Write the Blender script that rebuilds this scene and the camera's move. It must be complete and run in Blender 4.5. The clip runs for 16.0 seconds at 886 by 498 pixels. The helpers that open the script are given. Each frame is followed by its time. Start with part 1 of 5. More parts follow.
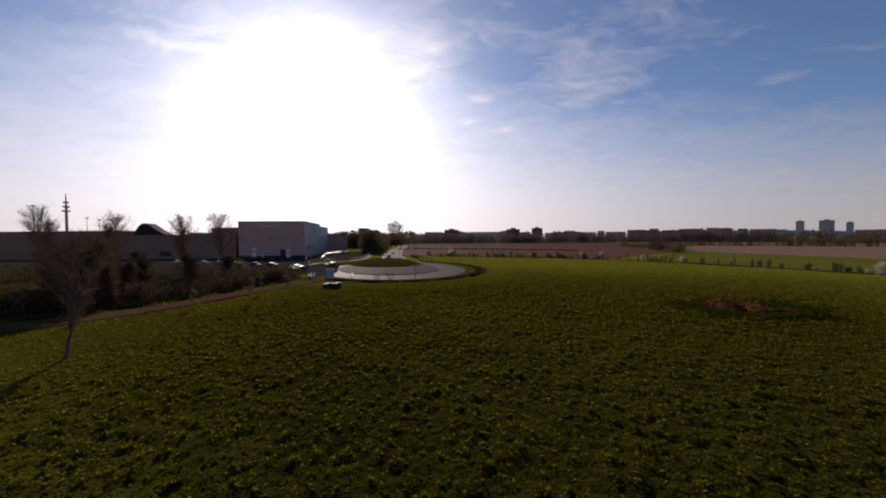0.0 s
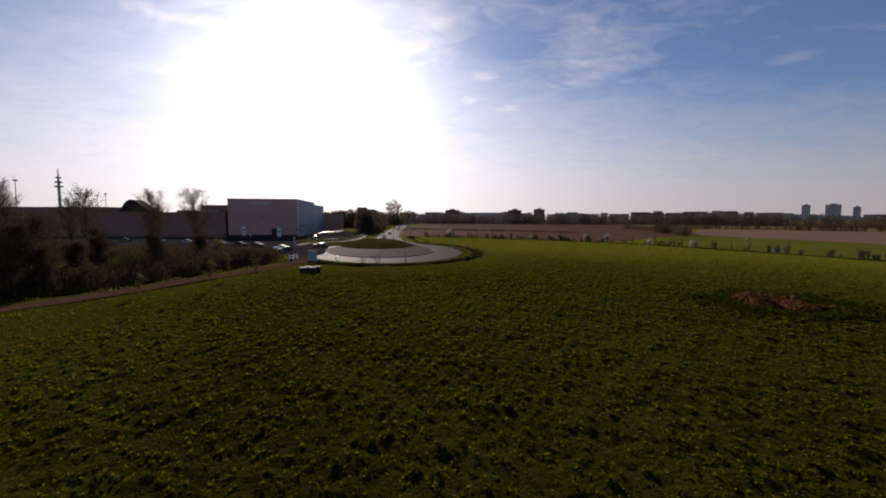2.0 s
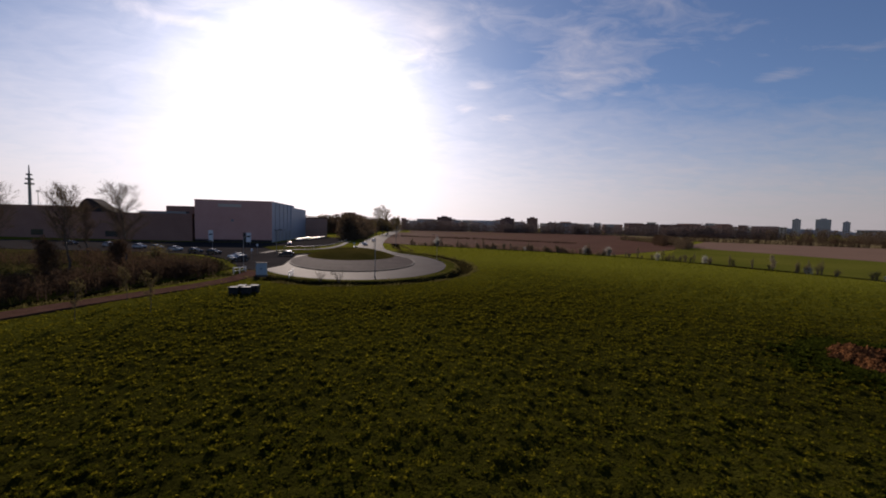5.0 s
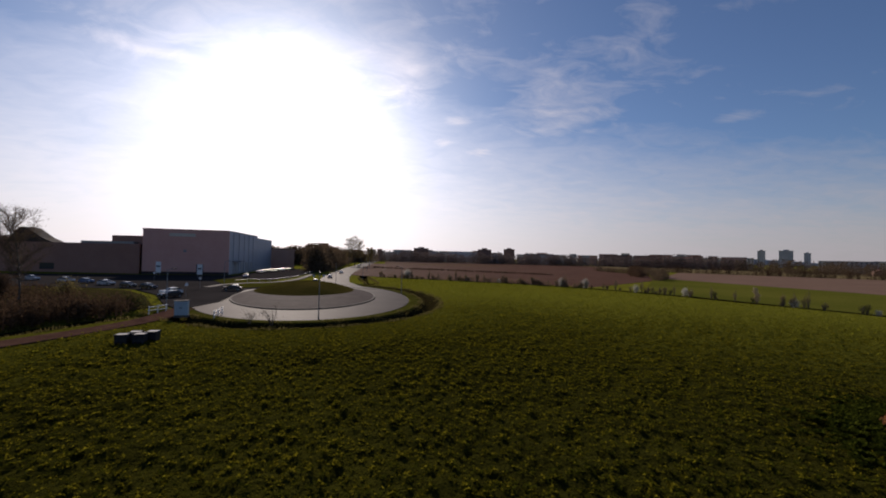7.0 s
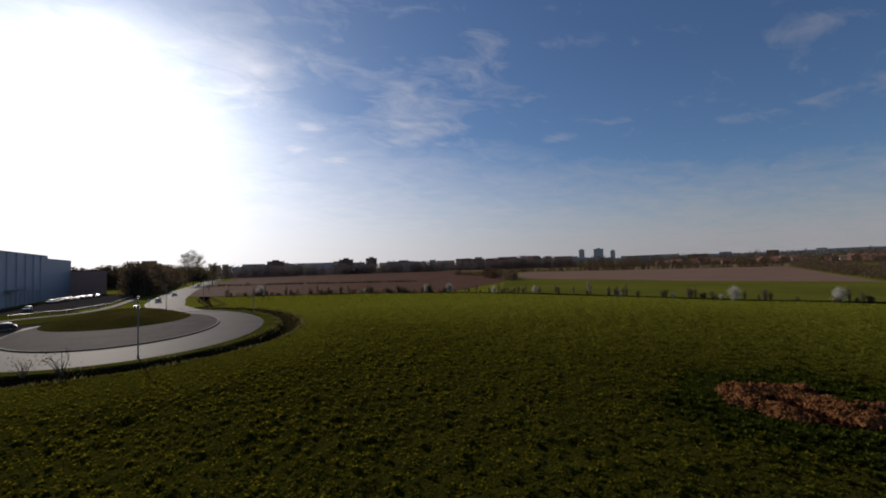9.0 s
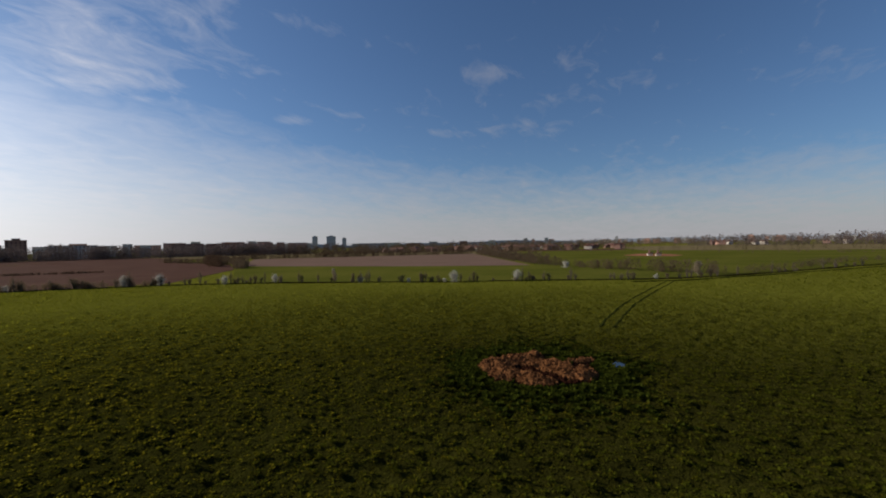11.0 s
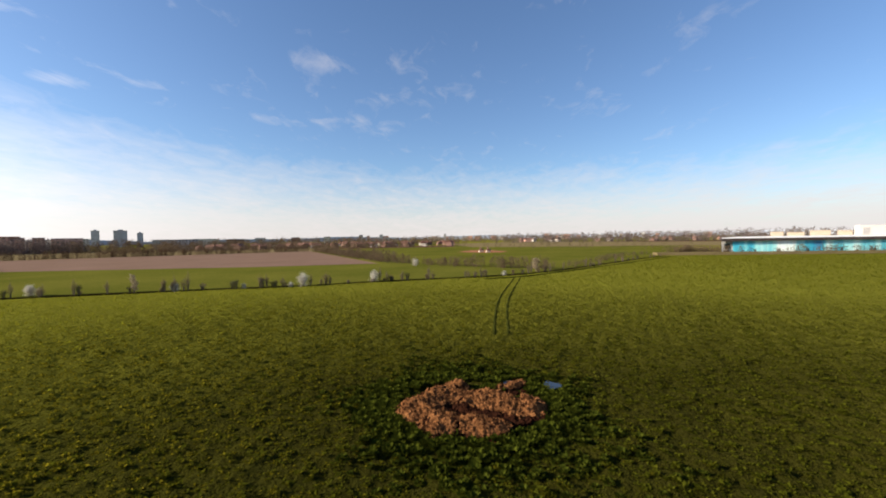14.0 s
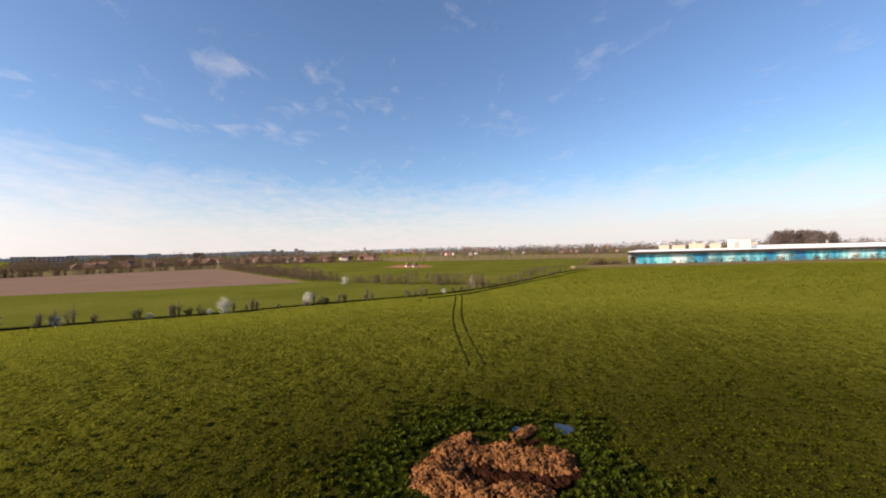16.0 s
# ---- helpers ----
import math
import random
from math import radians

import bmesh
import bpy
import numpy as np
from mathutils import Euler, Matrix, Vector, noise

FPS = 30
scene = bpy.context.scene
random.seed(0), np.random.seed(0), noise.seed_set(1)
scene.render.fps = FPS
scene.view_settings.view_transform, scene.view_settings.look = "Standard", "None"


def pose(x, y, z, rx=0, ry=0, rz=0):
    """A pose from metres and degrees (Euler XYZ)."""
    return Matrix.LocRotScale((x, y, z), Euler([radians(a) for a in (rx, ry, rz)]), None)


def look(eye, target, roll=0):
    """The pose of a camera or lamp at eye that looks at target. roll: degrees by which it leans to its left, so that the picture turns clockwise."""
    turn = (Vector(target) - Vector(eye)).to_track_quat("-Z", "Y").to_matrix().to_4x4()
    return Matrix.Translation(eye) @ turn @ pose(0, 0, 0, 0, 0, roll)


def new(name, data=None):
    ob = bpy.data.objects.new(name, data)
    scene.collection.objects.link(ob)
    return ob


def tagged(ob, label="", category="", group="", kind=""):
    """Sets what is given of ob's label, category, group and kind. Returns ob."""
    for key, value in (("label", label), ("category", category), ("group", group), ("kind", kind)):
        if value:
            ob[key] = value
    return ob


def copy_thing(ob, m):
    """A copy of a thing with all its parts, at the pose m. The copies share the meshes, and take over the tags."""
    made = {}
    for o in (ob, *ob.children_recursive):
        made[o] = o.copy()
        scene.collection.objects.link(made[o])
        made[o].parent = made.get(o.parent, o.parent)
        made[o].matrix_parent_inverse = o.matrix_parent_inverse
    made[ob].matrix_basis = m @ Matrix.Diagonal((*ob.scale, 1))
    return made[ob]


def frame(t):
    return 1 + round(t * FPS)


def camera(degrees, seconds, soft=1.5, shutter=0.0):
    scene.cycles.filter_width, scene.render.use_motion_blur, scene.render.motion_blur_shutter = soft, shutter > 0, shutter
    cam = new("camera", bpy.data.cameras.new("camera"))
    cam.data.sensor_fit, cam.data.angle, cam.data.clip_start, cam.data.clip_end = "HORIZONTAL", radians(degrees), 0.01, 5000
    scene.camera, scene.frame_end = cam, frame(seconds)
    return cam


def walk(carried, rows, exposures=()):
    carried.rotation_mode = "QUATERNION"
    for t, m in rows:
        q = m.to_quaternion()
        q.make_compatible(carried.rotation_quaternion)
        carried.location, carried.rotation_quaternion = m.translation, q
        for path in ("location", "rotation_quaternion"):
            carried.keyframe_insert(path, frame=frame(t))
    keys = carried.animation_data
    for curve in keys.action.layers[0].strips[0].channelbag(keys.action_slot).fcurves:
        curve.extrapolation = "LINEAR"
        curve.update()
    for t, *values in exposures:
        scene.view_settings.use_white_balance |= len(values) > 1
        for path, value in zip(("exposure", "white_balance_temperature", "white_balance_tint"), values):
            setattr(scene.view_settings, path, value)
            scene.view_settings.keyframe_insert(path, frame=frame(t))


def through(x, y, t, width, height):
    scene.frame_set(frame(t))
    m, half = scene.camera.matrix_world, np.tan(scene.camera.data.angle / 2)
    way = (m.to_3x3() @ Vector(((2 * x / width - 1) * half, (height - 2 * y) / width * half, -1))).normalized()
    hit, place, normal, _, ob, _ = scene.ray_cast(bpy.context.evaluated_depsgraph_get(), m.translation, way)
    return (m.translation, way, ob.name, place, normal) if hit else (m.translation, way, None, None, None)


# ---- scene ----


def flight(x, y, z, tilt, turn, lean):
    """A pose by place, tilt, heading and lean."""
    return pose(x, y, z, tilt, 0, turn) @ pose(0, 0, 0, 0, 0, lean)


cam = camera(95, 16.0, soft=1.9)
walk(cam, [
    (0.0, flight(0.09, 0.01, 7.97, 88.45, -0.73, -0.51)),
    (0.5, flight(0.53, 1.64, 7.95, 88.00, -0.58, -0.99)),
    (1.0, flight(0.93, 3.22, 7.90, 87.68, -0.16, -0.45)),
    (1.5, flight(1.36, 4.84, 7.94, 86.62, -0.16, -0.23)),
    (2.0, flight(1.81, 6.62, 7.95, 85.68, -0.52, 0.11)),
    (2.5, flight(2.16, 8.54, 7.95, 84.46, -0.88, 1.61)),
    (3.0, flight(2.46, 10.69, 7.99, 83.98, -1.34, 2.49)),
    (3.5, flight(2.56, 12.80, 8.01, 84.54, -1.39, 2.49)),
    (4.0, flight(2.65, 14.99, 8.07, 85.42, -1.52, 1.29)),
    (6.5, flight(6.71, 26.36, 8.18, 89.54, -2.31, 1.90)),
    (7.0, flight(7.06, 27.54, 8.17, 91.12, -4.52, 1.25)),
    (7.5, flight(7.03, 27.92, 8.14, 91.84, -9.67, 0.81)),
    (8.0, flight(6.77, 28.65, 8.19, 92.38, -16.94, 0.04)),
    (8.5, flight(6.77, 29.55, 8.19, 92.20, -18.27, -0.73)),
    (9.0, flight(7.03, 30.93, 8.20, 92.27, -23.90, -1.79)),
    (9.5, flight(7.00, 32.22, 8.18, 92.22, -32.73, -1.19)),
    (10.0, flight(6.80, 33.20, 8.30, 91.26, -44.68, -0.82)),
    (12.5, flight(9.89, 39.64, 8.33, 88.78, -73.99, -1.52)),
    (13.0, flight(10.93, 40.53, 8.37, 89.23, -79.61, -1.11)),
    (13.5, flight(11.81, 41.52, 8.49, 89.07, -81.92, -0.97)),
    (14.0, flight(12.59, 42.56, 8.74, 88.56, -83.45, -0.90)),
    (14.5, flight(13.33, 43.44, 8.91, 89.14, -86.38, -0.50)),
    (15.0, flight(14.10, 44.51, 9.20, 88.72, -88.66, -0.54)),
    (15.5, flight(14.83, 45.77, 9.44, 89.15, -88.98, -1.05)),
    (16.0, flight(15.45, 47.12, 9.78, 90.23, -94.83, -1.31)),
], exposures=[(0, -0.06, 6700, 21), (4, -0.11, 6700, 21), (7, -0.11, 6550, 18), (8.5, -0.18, 6350, 13), (10, -0.28, 6300, 11), (12.5, 0.84, 6600, 9), (16, 1.20, 7100, 14)])

# ---- sky, sun ----
SUN_AZ, SUN_EL = radians(-17.0), radians(23.3)
SUN = Vector((math.sin(SUN_AZ) * math.cos(SUN_EL), math.cos(SUN_AZ) * math.cos(SUN_EL), math.sin(SUN_EL)))


def wire(nt, kind, **values):
    """A node with its plain settings; inputs are given as i_<number>."""
    n = nt.nodes.new(kind)
    for k, v in values.items():
        if k.startswith("i_"):
            if isinstance(v, bpy.types.NodeSocket):
                nt.links.new(v, n.inputs[int(k[2:])])
            else:
                n.inputs[int(k[2:])].default_value = v
        elif k == "operation":
            n.operation = v
        elif k == "sky_type":
            n.sky_type = v
        elif k == "noise_dimensions":
            n.noise_dimensions = v
        elif k == "data_type":
            n.data_type = v
        elif k == "blend_type":
            n.blend_type = v
        elif k == "feature":
            n.feature = v
        elif k == "wave_type":
            n.wave_type = v
    return n


def ramp(nt, fac, stops):
    n = nt.nodes.new("ShaderNodeValToRGB")
    nt.links.new(fac, n.inputs[0])
    e = n.color_ramp.elements
    while len(e) < len(stops):
        e.new(0.5)
    for s, (p, c) in zip(e, stops):
        s.position = p
        s.color = (c, c, c, 1) if isinstance(c, (int, float)) else (*c, 1)
    return n.outputs[0]


def mixc(nt, fac, a, b, how="MIX"):
    n = nt.nodes.new("ShaderNodeMix")
    n.data_type, n.blend_type = "RGBA", how
    for s, v in ((0, fac), (6, a), (7, b)):
        if isinstance(v, bpy.types.NodeSocket):
            nt.links.new(v, n.inputs[s])
        elif s == 0:
            n.inputs[0].default_value = v
        else:
            n.inputs[s].default_value = (*v, 1)
    return n.outputs[2]


def sky():
    w = bpy.data.worlds.new("sky")
    scene.world = w
    w.use_nodes = True
    nt = w.node_tree
    nt.nodes.clear()
    tc = wire(nt, "ShaderNodeTexCoord")
    d = tc.outputs["Generated"]
    sk = nt.nodes.new("ShaderNodeTexSky")
    sk.sky_type, sk.sun_disc = "NISHITA", False
    sk.sun_elevation, sk.sun_rotation = SUN_EL, SUN_AZ
    sk.air_density, sk.dust_density, sk.ozone_density, sk.altitude = 1.0, 0.7, 2.2, 100
    sep = wire(nt, "ShaderNodeSeparateXYZ", i_0=d)
    up = wire(nt, "ShaderNodeMath", operation="MAXIMUM", i_0=sep.outputs[2], i_1=0.0).outputs[0]
    den = wire(nt, "ShaderNodeMath", operation="ADD", i_0=up, i_1=0.14).outputs[0]
    px = wire(nt, "ShaderNodeMath", operation="DIVIDE", i_0=sep.outputs[0], i_1=den).outputs[0]
    py = wire(nt, "ShaderNodeMath", operation="DIVIDE", i_0=sep.outputs[1], i_1=den).outputs[0]
    plane = wire(nt, "ShaderNodeCombineXYZ", i_0=px, i_1=py, i_2=0.0).outputs[0]
    # thin high cloud on a plane overhead, torn by wind
    turn = nt.nodes.new("ShaderNodeMapping")
    nt.links.new(plane, turn.inputs[0])
    turn.inputs[2].default_value = (0, 0, radians(-25))
    turn.inputs[3].default_value = (1.0, 1.5, 1)
    broad = wire(nt, "ShaderNodeTexNoise", i_0=turn.outputs[0], i_2=1.5, i_3=7.0, i_4=0.6, i_8=0.5).outputs[0]
    fine = wire(nt, "ShaderNodeTexNoise", i_0=turn.outputs[0], i_2=5.0, i_3=8.0, i_4=0.62, i_8=0.7).outputs[0]
    both = wire(nt, "ShaderNodeMath", operation="MULTIPLY_ADD", i_0=fine, i_1=0.55, i_2=wire(nt, "ShaderNodeMath", operation="MULTIPLY", i_0=broad, i_1=0.45).outputs[0]).outputs[0]
    dot = wire(nt, "ShaderNodeVectorMath", operation="DOT_PRODUCT", i_0=d, i_1=SUN).outputs["Value"]
    pos = wire(nt, "ShaderNodeMath", operation="MAXIMUM", i_0=dot, i_1=0.0).outputs[0]
    # where the clouds stand: heading, height, half widths in degrees, thickness
    az = wire(nt, "ShaderNodeMath", operation="ARCTAN2", i_0=sep.outputs[0], i_1=sep.outputs[1]).outputs[0]
    el = wire(nt, "ShaderNodeMath", operation="ARCSINE", i_0=sep.outputs[2]).outputs[0]
    total = None
    for ca, ce, wa, we, st in ((19, 19.7, 8, 4.5, 0.30), (-1.5, 23.6, 5, 4.5, 0.28), (6.4, 18.6, 2.6, 0.9, 0.31), (4.0, 15.8, 2.0, 0.9, 0.34), (9.2, 14.5, 2.3, 0.9, 0.32),
                               (11, 12.4, 1.6, 0.6, 0.26), (26, 25.5, 7, 3, 0.17), (40, 16.3, 2.4, 0.7, 0.2), (-31, 22, 7, 1.0, 0.30), (-42, 10.5, 9, 1.6, 0.26), (-38, 15.5, 8, 1.4, 0.18),
                               (21, 9.6, 8, 1.8, 0.28), (32, 7.0, 10, 1.5, 0.24), (45, 4.0, 14, 2.0, 0.26), (67.5, 22.5, 4.5, 1.2, 0.19), (60, 15.6, 3, 0.9, 0.12),
                               (71, 15.4, 8, 1.0, 0.09), (72, 6.5, 6, 1.0, 0.16), (84, 11.5, 5, 2.0, 0.06), (52, 6.0, 8, 1.6, 0.16), (100, 5.0, 22, 2.0, 0.10)):
        u = wire(nt, "ShaderNodeMath", operation="MULTIPLY_ADD", i_0=az, i_1=1 / radians(wa), i_2=-ca / wa).outputs[0]
        v = wire(nt, "ShaderNodeMath", operation="MULTIPLY_ADD", i_0=el, i_1=1 / radians(we), i_2=-ce / we).outputs[0]
        uu = wire(nt, "ShaderNodeMath", operation="MULTIPLY", i_0=u, i_1=u).outputs[0]
        q = wire(nt, "ShaderNodeMath", operation="MULTIPLY_ADD", i_0=v, i_1=v, i_2=uu).outputs[0]
        g = wire(nt, "ShaderNodeMath", operation="MULTIPLY", i_0=wire(nt, "ShaderNodeMath", operation="POWER", i_0=0.4, i_1=q).outputs[0], i_1=st).outputs[0]
        total = g if total is None else wire(nt, "ShaderNodeMath", operation="MAXIMUM", i_0=total, i_1=g).outputs[0]
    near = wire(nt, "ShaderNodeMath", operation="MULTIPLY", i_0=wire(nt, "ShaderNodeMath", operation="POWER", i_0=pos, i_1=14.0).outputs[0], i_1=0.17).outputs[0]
    thick = wire(nt, "ShaderNodeMath", operation="ADD", i_0=both, i_1=wire(nt, "ShaderNodeMath", operation="MAXIMUM", i_0=total, i_1=near).outputs[0]).outputs[0]
    cover = ramp(nt, thick, [(0.56, 0.0), (0.74, 0.30), (0.96, 0.8)])
    drift = wire(nt, "ShaderNodeMath", operation="MULTIPLY_ADD", i_0=wire(nt, "ShaderNodeMath", operation="SUBTRACT", i_0=both, i_1=0.5).outputs[0], i_1=-0.22, i_2=up).outputs[0]
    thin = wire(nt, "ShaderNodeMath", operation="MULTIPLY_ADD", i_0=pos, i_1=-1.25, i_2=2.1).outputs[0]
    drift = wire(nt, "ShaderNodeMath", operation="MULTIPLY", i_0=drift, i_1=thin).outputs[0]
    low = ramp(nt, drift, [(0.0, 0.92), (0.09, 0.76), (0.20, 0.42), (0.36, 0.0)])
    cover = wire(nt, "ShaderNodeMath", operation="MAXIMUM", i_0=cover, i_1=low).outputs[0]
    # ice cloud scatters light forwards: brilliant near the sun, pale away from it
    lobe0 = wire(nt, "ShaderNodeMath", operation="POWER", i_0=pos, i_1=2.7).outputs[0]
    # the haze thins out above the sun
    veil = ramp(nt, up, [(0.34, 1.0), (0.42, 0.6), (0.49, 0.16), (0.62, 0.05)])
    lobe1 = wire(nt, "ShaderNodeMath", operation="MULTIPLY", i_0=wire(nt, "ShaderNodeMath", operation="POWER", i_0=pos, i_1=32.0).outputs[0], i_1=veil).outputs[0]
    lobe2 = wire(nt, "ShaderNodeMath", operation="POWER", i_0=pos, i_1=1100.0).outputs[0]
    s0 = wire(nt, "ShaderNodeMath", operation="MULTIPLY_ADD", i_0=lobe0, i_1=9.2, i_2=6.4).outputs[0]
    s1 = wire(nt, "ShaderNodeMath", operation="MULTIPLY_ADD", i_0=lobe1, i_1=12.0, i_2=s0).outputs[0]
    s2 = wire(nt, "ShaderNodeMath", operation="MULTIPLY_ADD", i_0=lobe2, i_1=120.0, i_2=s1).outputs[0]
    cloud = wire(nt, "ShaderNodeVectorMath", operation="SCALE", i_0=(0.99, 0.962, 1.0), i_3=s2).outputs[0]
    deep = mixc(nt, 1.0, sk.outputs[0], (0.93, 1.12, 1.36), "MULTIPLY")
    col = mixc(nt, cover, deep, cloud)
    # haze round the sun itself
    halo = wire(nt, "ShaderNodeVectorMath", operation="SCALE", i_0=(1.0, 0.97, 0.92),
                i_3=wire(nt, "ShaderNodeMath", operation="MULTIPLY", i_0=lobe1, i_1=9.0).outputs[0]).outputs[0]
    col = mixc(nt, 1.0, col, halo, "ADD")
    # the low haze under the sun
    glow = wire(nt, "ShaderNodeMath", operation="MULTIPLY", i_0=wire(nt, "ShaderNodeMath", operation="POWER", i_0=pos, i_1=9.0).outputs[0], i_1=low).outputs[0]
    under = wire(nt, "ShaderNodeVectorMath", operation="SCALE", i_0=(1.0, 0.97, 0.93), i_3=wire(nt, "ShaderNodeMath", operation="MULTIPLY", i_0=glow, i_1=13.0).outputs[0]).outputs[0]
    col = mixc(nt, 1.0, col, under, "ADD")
    bg = wire(nt, "ShaderNodeBackground", i_0=col, i_1=0.06)
    out = nt.nodes.new("ShaderNodeOutputWorld")
    nt.links.new(bg.outputs[0], out.inputs[0])


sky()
lamp = bpy.data.lights.new("sun", "SUN")
lamp.energy, lamp.angle, lamp.color = 5.0, radians(0.6), (1.0, 0.90, 0.76)
new("sun", lamp).matrix_world = look((0, 0, 0), -SUN)


# ---- materials ----
def mat(name, a, b, size=1.0, rough=0.85, bump=0.3, fine=None, metal=0.0, spec=0.4, speck=0.5, depth=0.05):
    """Two colours mixed at two scales, with relief. size: metres of the larger pattern."""
    m = bpy.data.materials.new(name)
    m.use_nodes = True
    nt = m.node_tree
    p = nt.nodes["Principled BSDF"]
    co = wire(nt, "ShaderNodeTexCoord").outputs["Object"]
    n1 = wire(nt, "ShaderNodeTexNoise", i_0=co, i_2=1.0 / size, i_3=5.0, i_4=0.6).outputs[0]
    n2 = wire(nt, "ShaderNodeTexNoise", i_0=co, i_2=9.0 / size if fine is None else 1.0 / fine, i_3=4.0, i_4=0.65).outputs[0]
    mx = wire(nt, "ShaderNodeMath", operation="MULTIPLY_ADD", i_0=n2, i_1=speck,
              i_2=wire(nt, "ShaderNodeMath", operation="MULTIPLY", i_0=n1, i_1=1 - speck).outputs[0]).outputs[0]
    f = ramp(nt, mx, [(0.36, 0.0), (0.64, 1.0)])
    nt.links.new(mixc(nt, f, a, b), p.inputs["Base Color"])
    p.inputs["Roughness"].default_value, p.inputs["Metallic"].default_value = rough, metal
    p.inputs["Specular IOR Level"].default_value = spec
    if bump:
        bm = wire(nt, "ShaderNodeBump", i_0=bump, i_1=depth)
        nt.links.new(n2, bm.inputs["Height"])
        nt.links.new(bm.outputs[0], p.inputs["Normal"])
    return m


def leafmat(name, a, b, through=0.35, rough=0.6, warm=(1.0, 1.0, 1.0)):
    """Leaves: each one its own shade, and light shows through."""
    m = bpy.data.materials.new(name)
    m.use_nodes = True
    nt = m.node_tree
    p = nt.nodes["Principled BSDF"]
    g = wire(nt, "ShaderNodeNewGeometry").outputs["Random Per Island"]
    c = mixc(nt, g, a, b)
    nt.links.new(c, p.inputs["Base Color"])
    p.inputs["Roughness"].default_value = rough
    p.inputs["Specular IOR Level"].default_value = 0.0
    tr = wire(nt, "ShaderNodeBsdfTranslucent")
    nt.links.new(mixc(nt, 1.0, c, warm, "MULTIPLY"), tr.inputs[0])
    mix = wire(nt, "ShaderNodeMixShader", i_0=through)
    nt.links.new(p.outputs[0], mix.inputs[1])
    nt.links.new(tr.outputs[0], mix.inputs[2])
    nt.links.new(mix.outputs[0], nt.nodes["Material Output"].inputs[0])
    return m


def glassmat(name, tint=(0.03, 0.04, 0.05)):
    m = bpy.data.materials.new(name)
    m.use_nodes = True
    p = m.node_tree.nodes["Principled BSDF"]
    p.inputs["Base Color"].default_value = (*tint, 1)
    p.inputs["Roughness"].default_value = 0.1
    p.inputs["Specular IOR Level"].default_value = 0.45
    return m


def grassmat():
    m = mat("grass", (0.0125, 0.0125, 0.0018), (0.024, 0.024, 0.0032), size=7.0, fine=0.12, rough=0.9, bump=1.0, speck=0.6, depth=0.12, spec=0.0)
    nt = m.node_tree
    p = nt.nodes["Principled BSDF"]
    co = wire(nt, "ShaderNodeTexCoord").outputs["Object"]
    big = wire(nt, "ShaderNodeTexNoise", i_0=co, i_2=0.035, i_3=4.0, i_4=0.55).outputs[0]
    old = p.inputs["Base Color"].links[0].from_socket
    f = ramp(nt, big, [(0.42, 0.0), (0.62, 0.75)])
    old = mixc(nt, f, old, (0.036, 0.035, 0.0043))
    # thinner, yellower growth away from the middle; the dark middle paints shade between plants
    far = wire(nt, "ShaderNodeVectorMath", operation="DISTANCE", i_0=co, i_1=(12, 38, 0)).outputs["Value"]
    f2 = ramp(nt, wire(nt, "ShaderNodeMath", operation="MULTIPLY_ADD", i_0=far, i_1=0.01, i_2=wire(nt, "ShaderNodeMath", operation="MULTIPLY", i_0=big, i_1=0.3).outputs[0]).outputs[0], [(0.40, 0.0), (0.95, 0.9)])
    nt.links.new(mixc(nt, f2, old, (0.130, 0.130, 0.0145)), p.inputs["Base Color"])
    # tussocks about half a metre apart
    knob = wire(nt, "ShaderNodeTexNoise", i_0=co, i_2=2.6, i_3=3.0, i_4=0.6).outputs[0]
    swell = wire(nt, "ShaderNodeBump", i_0=1.0, i_1=0.42)
    nt.links.new(knob, swell.inputs["Height"])
    nt.links.new(swell.outputs[0], p.inputs["Normal"].links[0].from_node.inputs["Normal"])
    # a nap of fine leaf tips, bright at a glancing view
    p.inputs["Sheen Weight"].default_value, p.inputs["Sheen Roughness"].default_value = 0.06, 0.5
    p.inputs["Sheen Tint"].default_value = (0.46, 0.42, 0.10, 1)
    return m


def panelmat():
    """Glossy sheet panels that run from turquoise to deep blue."""
    m = bpy.data.materials.new("blue_panels")
    m.use_nodes = True
    nt = m.node_tree
    p = nt.nodes["Principled BSDF"]
    co = wire(nt, "ShaderNodeTexCoord").outputs["Object"]
    st = nt.nodes.new("ShaderNodeMapping")
    nt.links.new(co, st.inputs[0])
    st.inputs[3].default_value = (0.075, 0.05, 0.012)
    n1 = wire(nt, "ShaderNodeTexNoise", i_0=st.outputs[0], i_2=1.0, i_3=3.0, i_4=0.6).outputs[0]
    c = ramp(nt, n1, [(0.30, (0.012, 0.08, 0.26)), (0.40, (0.02, 0.22, 0.44)), (0.46, (0.05, 0.45, 0.58)), (0.52, (0.30, 0.72, 0.74)), (0.59, (0.78, 0.90, 0.87))])
    nt.links.new(c, p.inputs["Base Color"])
    p.inputs["Roughness"].default_value = 0.3
    return m


